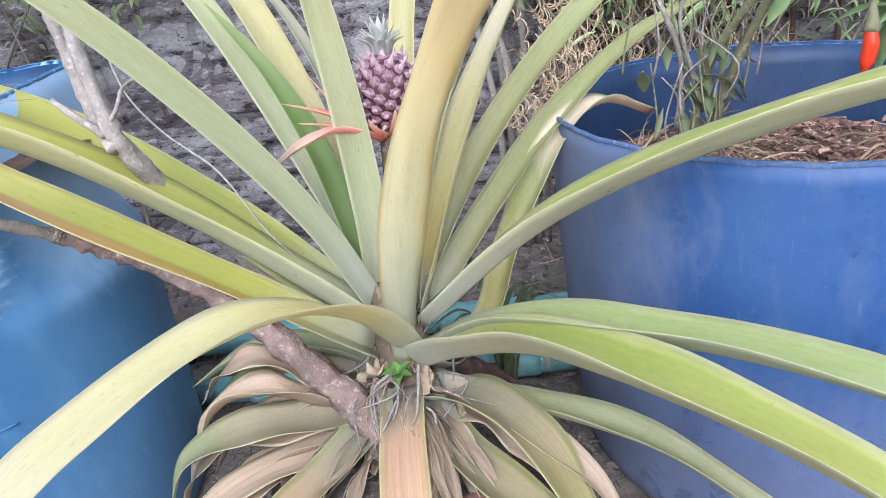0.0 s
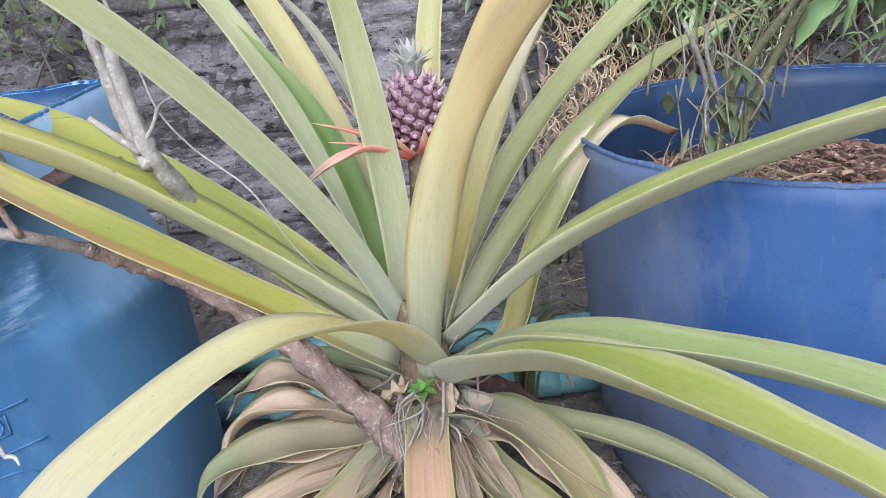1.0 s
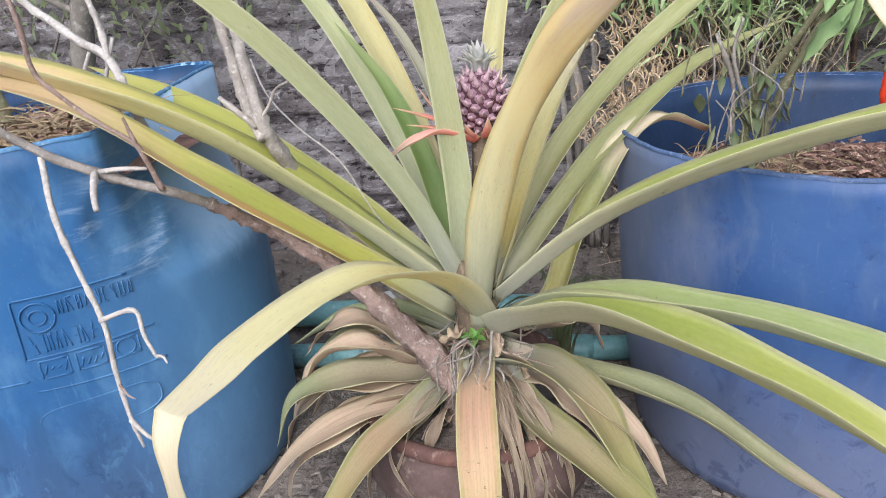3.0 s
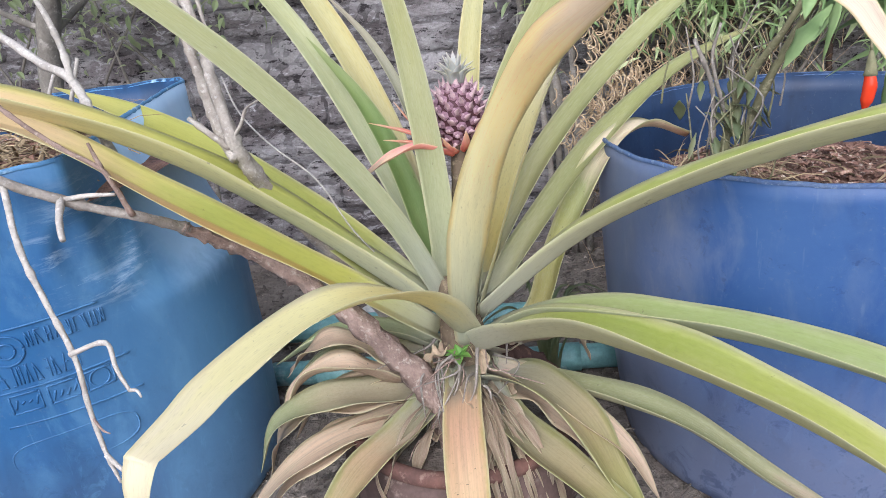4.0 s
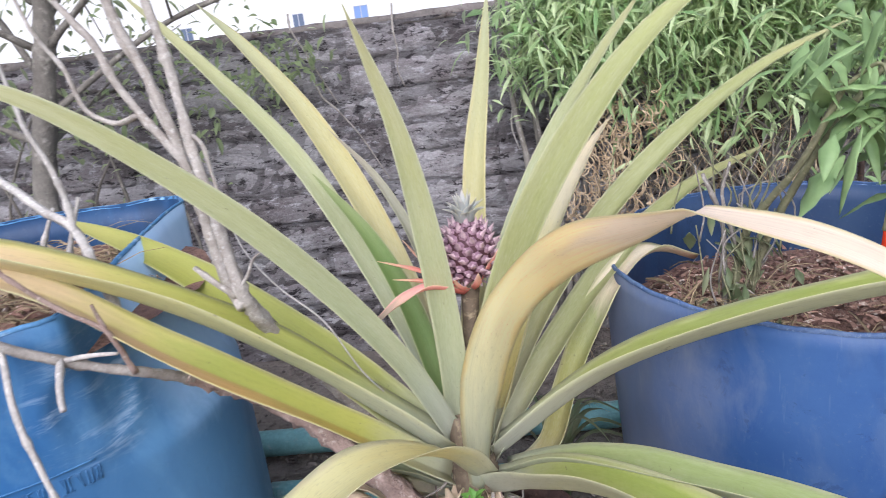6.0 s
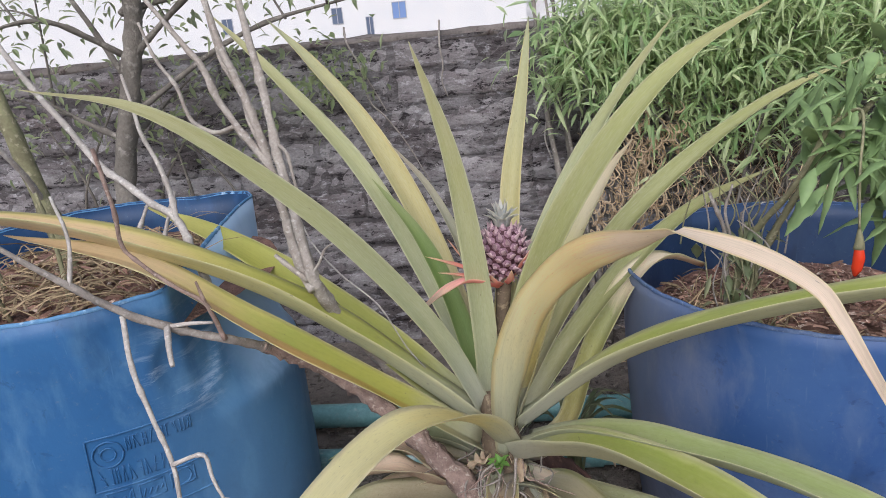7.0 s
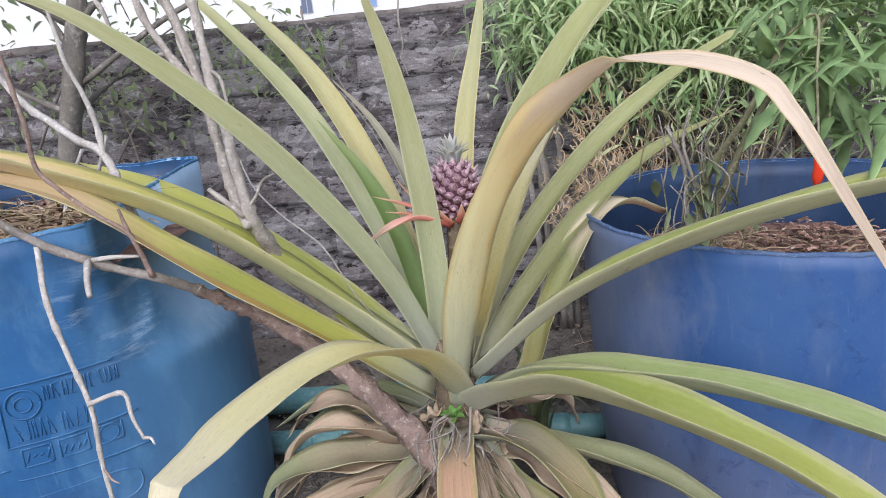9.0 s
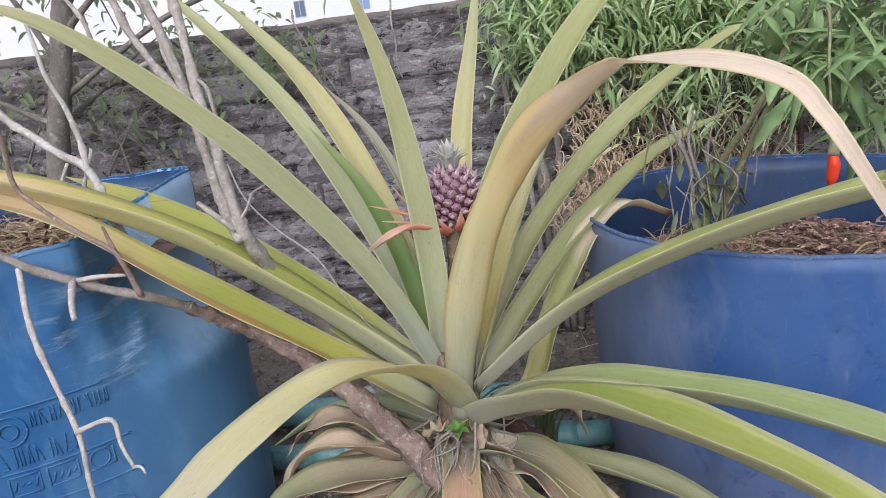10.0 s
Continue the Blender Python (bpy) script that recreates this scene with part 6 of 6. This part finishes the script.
# rusty rods leaning on the wall
for i, (x, lean) in enumerate(((0.60, 0.01), (0.845, -0.01), (0.925, 0.012), (0.70, 0.0))):
    rod = thing("reinforcing_rod", "rusty ribbed steel rod leaning on the wall", "rod", "steel rods", (x, 0.91, GROUND))
    bm = bmesh.new()
    tube_into(bm, [(x, 0.90, GROUND), (x + lean, 0.915, 0.4), (x + lean * 2, 0.932, 0.86)], [0.007, 0.007], 8, 6)
    part("bar", bm, RUST, rod)
    bm = bmesh.new()
    for k in range(52):
        z = 0.01 + k * 0.016
        c = Vector((x + lean * z / 0.43, 0.90 + 0.037 * z, z))
        tube_into(bm, [c + Vector((0.0075 * math.cos(t), 0.0075 * math.sin(t), 0.004 * math.cos(t))) for t in (0, 1.26, 2.51, 3.77, 5.03, 6.28)], [0.0012, 0.0012], 4, 1)
    part("ribs", bm, RUST, rod)

# ---- tree behind the sky-blue barrel ----
tree = thing("small_tree", "slender grey tree with sparse small leaves behind the barrel", "tree", at=(-0.86, 0.6, GROUND))
tube("trunk", [(-0.87, 0.6, GROUND - 0.01), (-0.85, 0.6, 0.3), (-0.84, 0.6, 0.53), (-0.775, 0.6, 0.75), (-0.735, 0.6, 0.9), (-0.72, 0.6, 1.1), (-0.69, 0.6, 1.4)], [0.03, 0.026, 0.023, 0.021, 0.019, 0.016, 0.010], TRUNK, tree, "", 12, 8, 0.3, 2, 101)
rng = random.Random(103)
tips = []
for i in range(17):
    z0 = rng.uniform(0.62, 1.2)
    a = rng.uniform(0, 6.283)
    start = Vector((-0.80 + (z0 - 0.62) * 0.14, 0.6, z0))
    end = start + Vector((math.cos(a) * rng.uniform(0.25, 0.6), math.sin(a) * 0.28, rng.uniform(0.05, 0.35)))
    mid = start.lerp(end, 0.5) + Vector((0, 0, rng.uniform(-0.03, 0.06)))
    tube("branch", [start, mid, end], [0.008, 0.005, 0.002], TRUNK, tree, "", 7, 6, 0.3, 1, 140 + i)
    for k in range(3):
        s = mid.lerp(end, k / 3)
        e = s + Vector((rng.gauss(0, 0.12), rng.gauss(0, 0.08), rng.gauss(0.06, 0.08)))
        tube("twig", [s, s.lerp(e, 0.5) + Vector((0, 0, 0.012)), e], [0.003, 0.001], TRUNK, tree, "", 5, 4, 0.2, 0, 160 + 3 * i + k)
        tips.append((tuple(s.lerp(e, 0.6)), (0.13, 0.1, 0.1)))
crown("crown", tree, tips, 1500, (0.014, 0.034), (0.006, 0.013), TREE_LEAF, 104)
low = thing("leafy_bush", "low sprawling bush with small leaves at the wall's foot", "bush", at=(-0.75, 0.8, GROUND))
crown("crown", low, [((-0.55, 0.86, 0.70), (0.2, 0.08, 0.16)), ((-0.85, 0.85, 0.68), (0.3, 0.08, 0.2)), ((-0.40, 0.88, 0.73), (0.12, 0.05, 0.08)), ((-1.1, 0.8, 0.7), (0.3, 0.1, 0.25))], 620, (0.016, 0.036), (0.007, 0.015), TREE_LEAF, 105)
for i in range(5):
    x = -1.15 + 0.12 * i + rng.gauss(0, 0.02)
    tube("stem", [(x, 0.86, GROUND), (x + rng.gauss(0, 0.04), 0.87, 0.4), (x + rng.gauss(0.05, 0.1), 0.88, 0.75 + rng.gauss(0, 0.05))], [0.005, 0.004, 0.002], TRUNK, low, "", 6, 6, 0.3, 1, 220 + i)

# low grassy weed behind the pineapple
weedy = thing("grass_tuft", "small dull green tuft of narrow leaves by the barrel", "weed", at=(0.115, 0.25, GROUND))
rng = random.Random(111)
for i in range(13):
    a = rng.uniform(-0.9, 1.0) if i % 4 else rng.uniform(1.5, 3.8)
    p = Vector((0.115 + rng.gauss(0, 0.008), 0.25 + rng.gauss(0, 0.008), GROUND))
    d = Vector((math.cos(a), math.sin(a), 0))
    l, h = rng.uniform(0.06, 0.105), rng.uniform(0.14, 0.215)
    bm = bmesh.new()
    blade_into(bm, [p, p + d * l * 0.2 + Vector((0, 0, h * 0.65)), p + d * l * 0.65 + Vector((0, 0, h)), p + d * l * 1.15 + Vector((0, 0, h * 0.95)), p + d * l * 1.5 + Vector((0, 0, h * 0.8))], rng.uniform(0.011, 0.019), (25, 10), thick=0.0008, steps=4, across=2)
    part("leaf", bm, [DULL_LEAF, DULL_LEAF], weedy)

# ---- bricks of the wall ----
rng = random.Random(131)
variants = []
for n in range(7):
    bm = bmesh.new()
    cols, rows_n, L, H = 14, 5, 0.218 if n < 5 else 0.104, 0.066
    front = [[bm.verts.new((-L / 2 + L * i / cols + 0.007 * noise.noise(Vector((j * 1.3, i * 0.7, n + 90.0))), -0.006 * noise.noise(Vector((i * 0.9, j * 1.1, n * 5.3))) - 0.007 * noise.noise(Vector((i * 2.9, j * 2.6, n * 3.1))) + (0.004 if i in (0, cols) or j in (0, rows_n) else 0.0), -H / 2 + H * j / rows_n + 0.008 * noise.noise(Vector((i * 1.1, j, n + 40.0))))) for i in range(cols + 1)] for j in range(rows_n + 1)]
    for j in range(rows_n):
        for i in range(cols):
            bm.faces.new((front[j][i], front[j][i + 1], front[j + 1][i + 1], front[j + 1][i]))
    rim = [front[0][i] for i in range(cols + 1)] + [front[j][cols] for j in range(1, rows_n + 1)] + [front[rows_n][i] for i in range(cols - 1, -1, -1)] + [front[j][0] for j in range(rows_n - 1, 0, -1)]
    back = [bm.verts.new((v.co.x, 0.05, v.co.z)) for v in rim]
    for k in range(len(rim)):
        m = (k + 1) % len(rim)
        bm.faces.new((rim[m], rim[k], back[k], back[m]))
    variants.append(mesh_of("brick", bm, BRICK))
for course in range(-1, 10):
    z = 0.010 + 0.0775 * course + 0.036
    x = -1.75 + (0.115 if course % 2 else 0.0)
    while x < 1.7:
        short = rng.random() < 0.12
        w = 0.115 if short else 0.23
        ob = new("brick", rng.choice(variants[5:] if short else variants[:5]))
        ob.parent = wall
        ob.matrix_local = pose(x + w / 2, WALL_Y + rng.gauss(0, 0.0025), z + rng.gauss(0, 0.003) + 0.006 * noise.noise(Vector((x * 1.7, course * 0.3, 2.0))), rng.gauss(0, 0.8), rng.gauss(0, 1.0), rng.gauss(0, 0.8)) @ Matrix.Diagonal((rng.uniform(0.96, 1.05), 1, rng.uniform(0.96, 1.09), 1))
        x += w
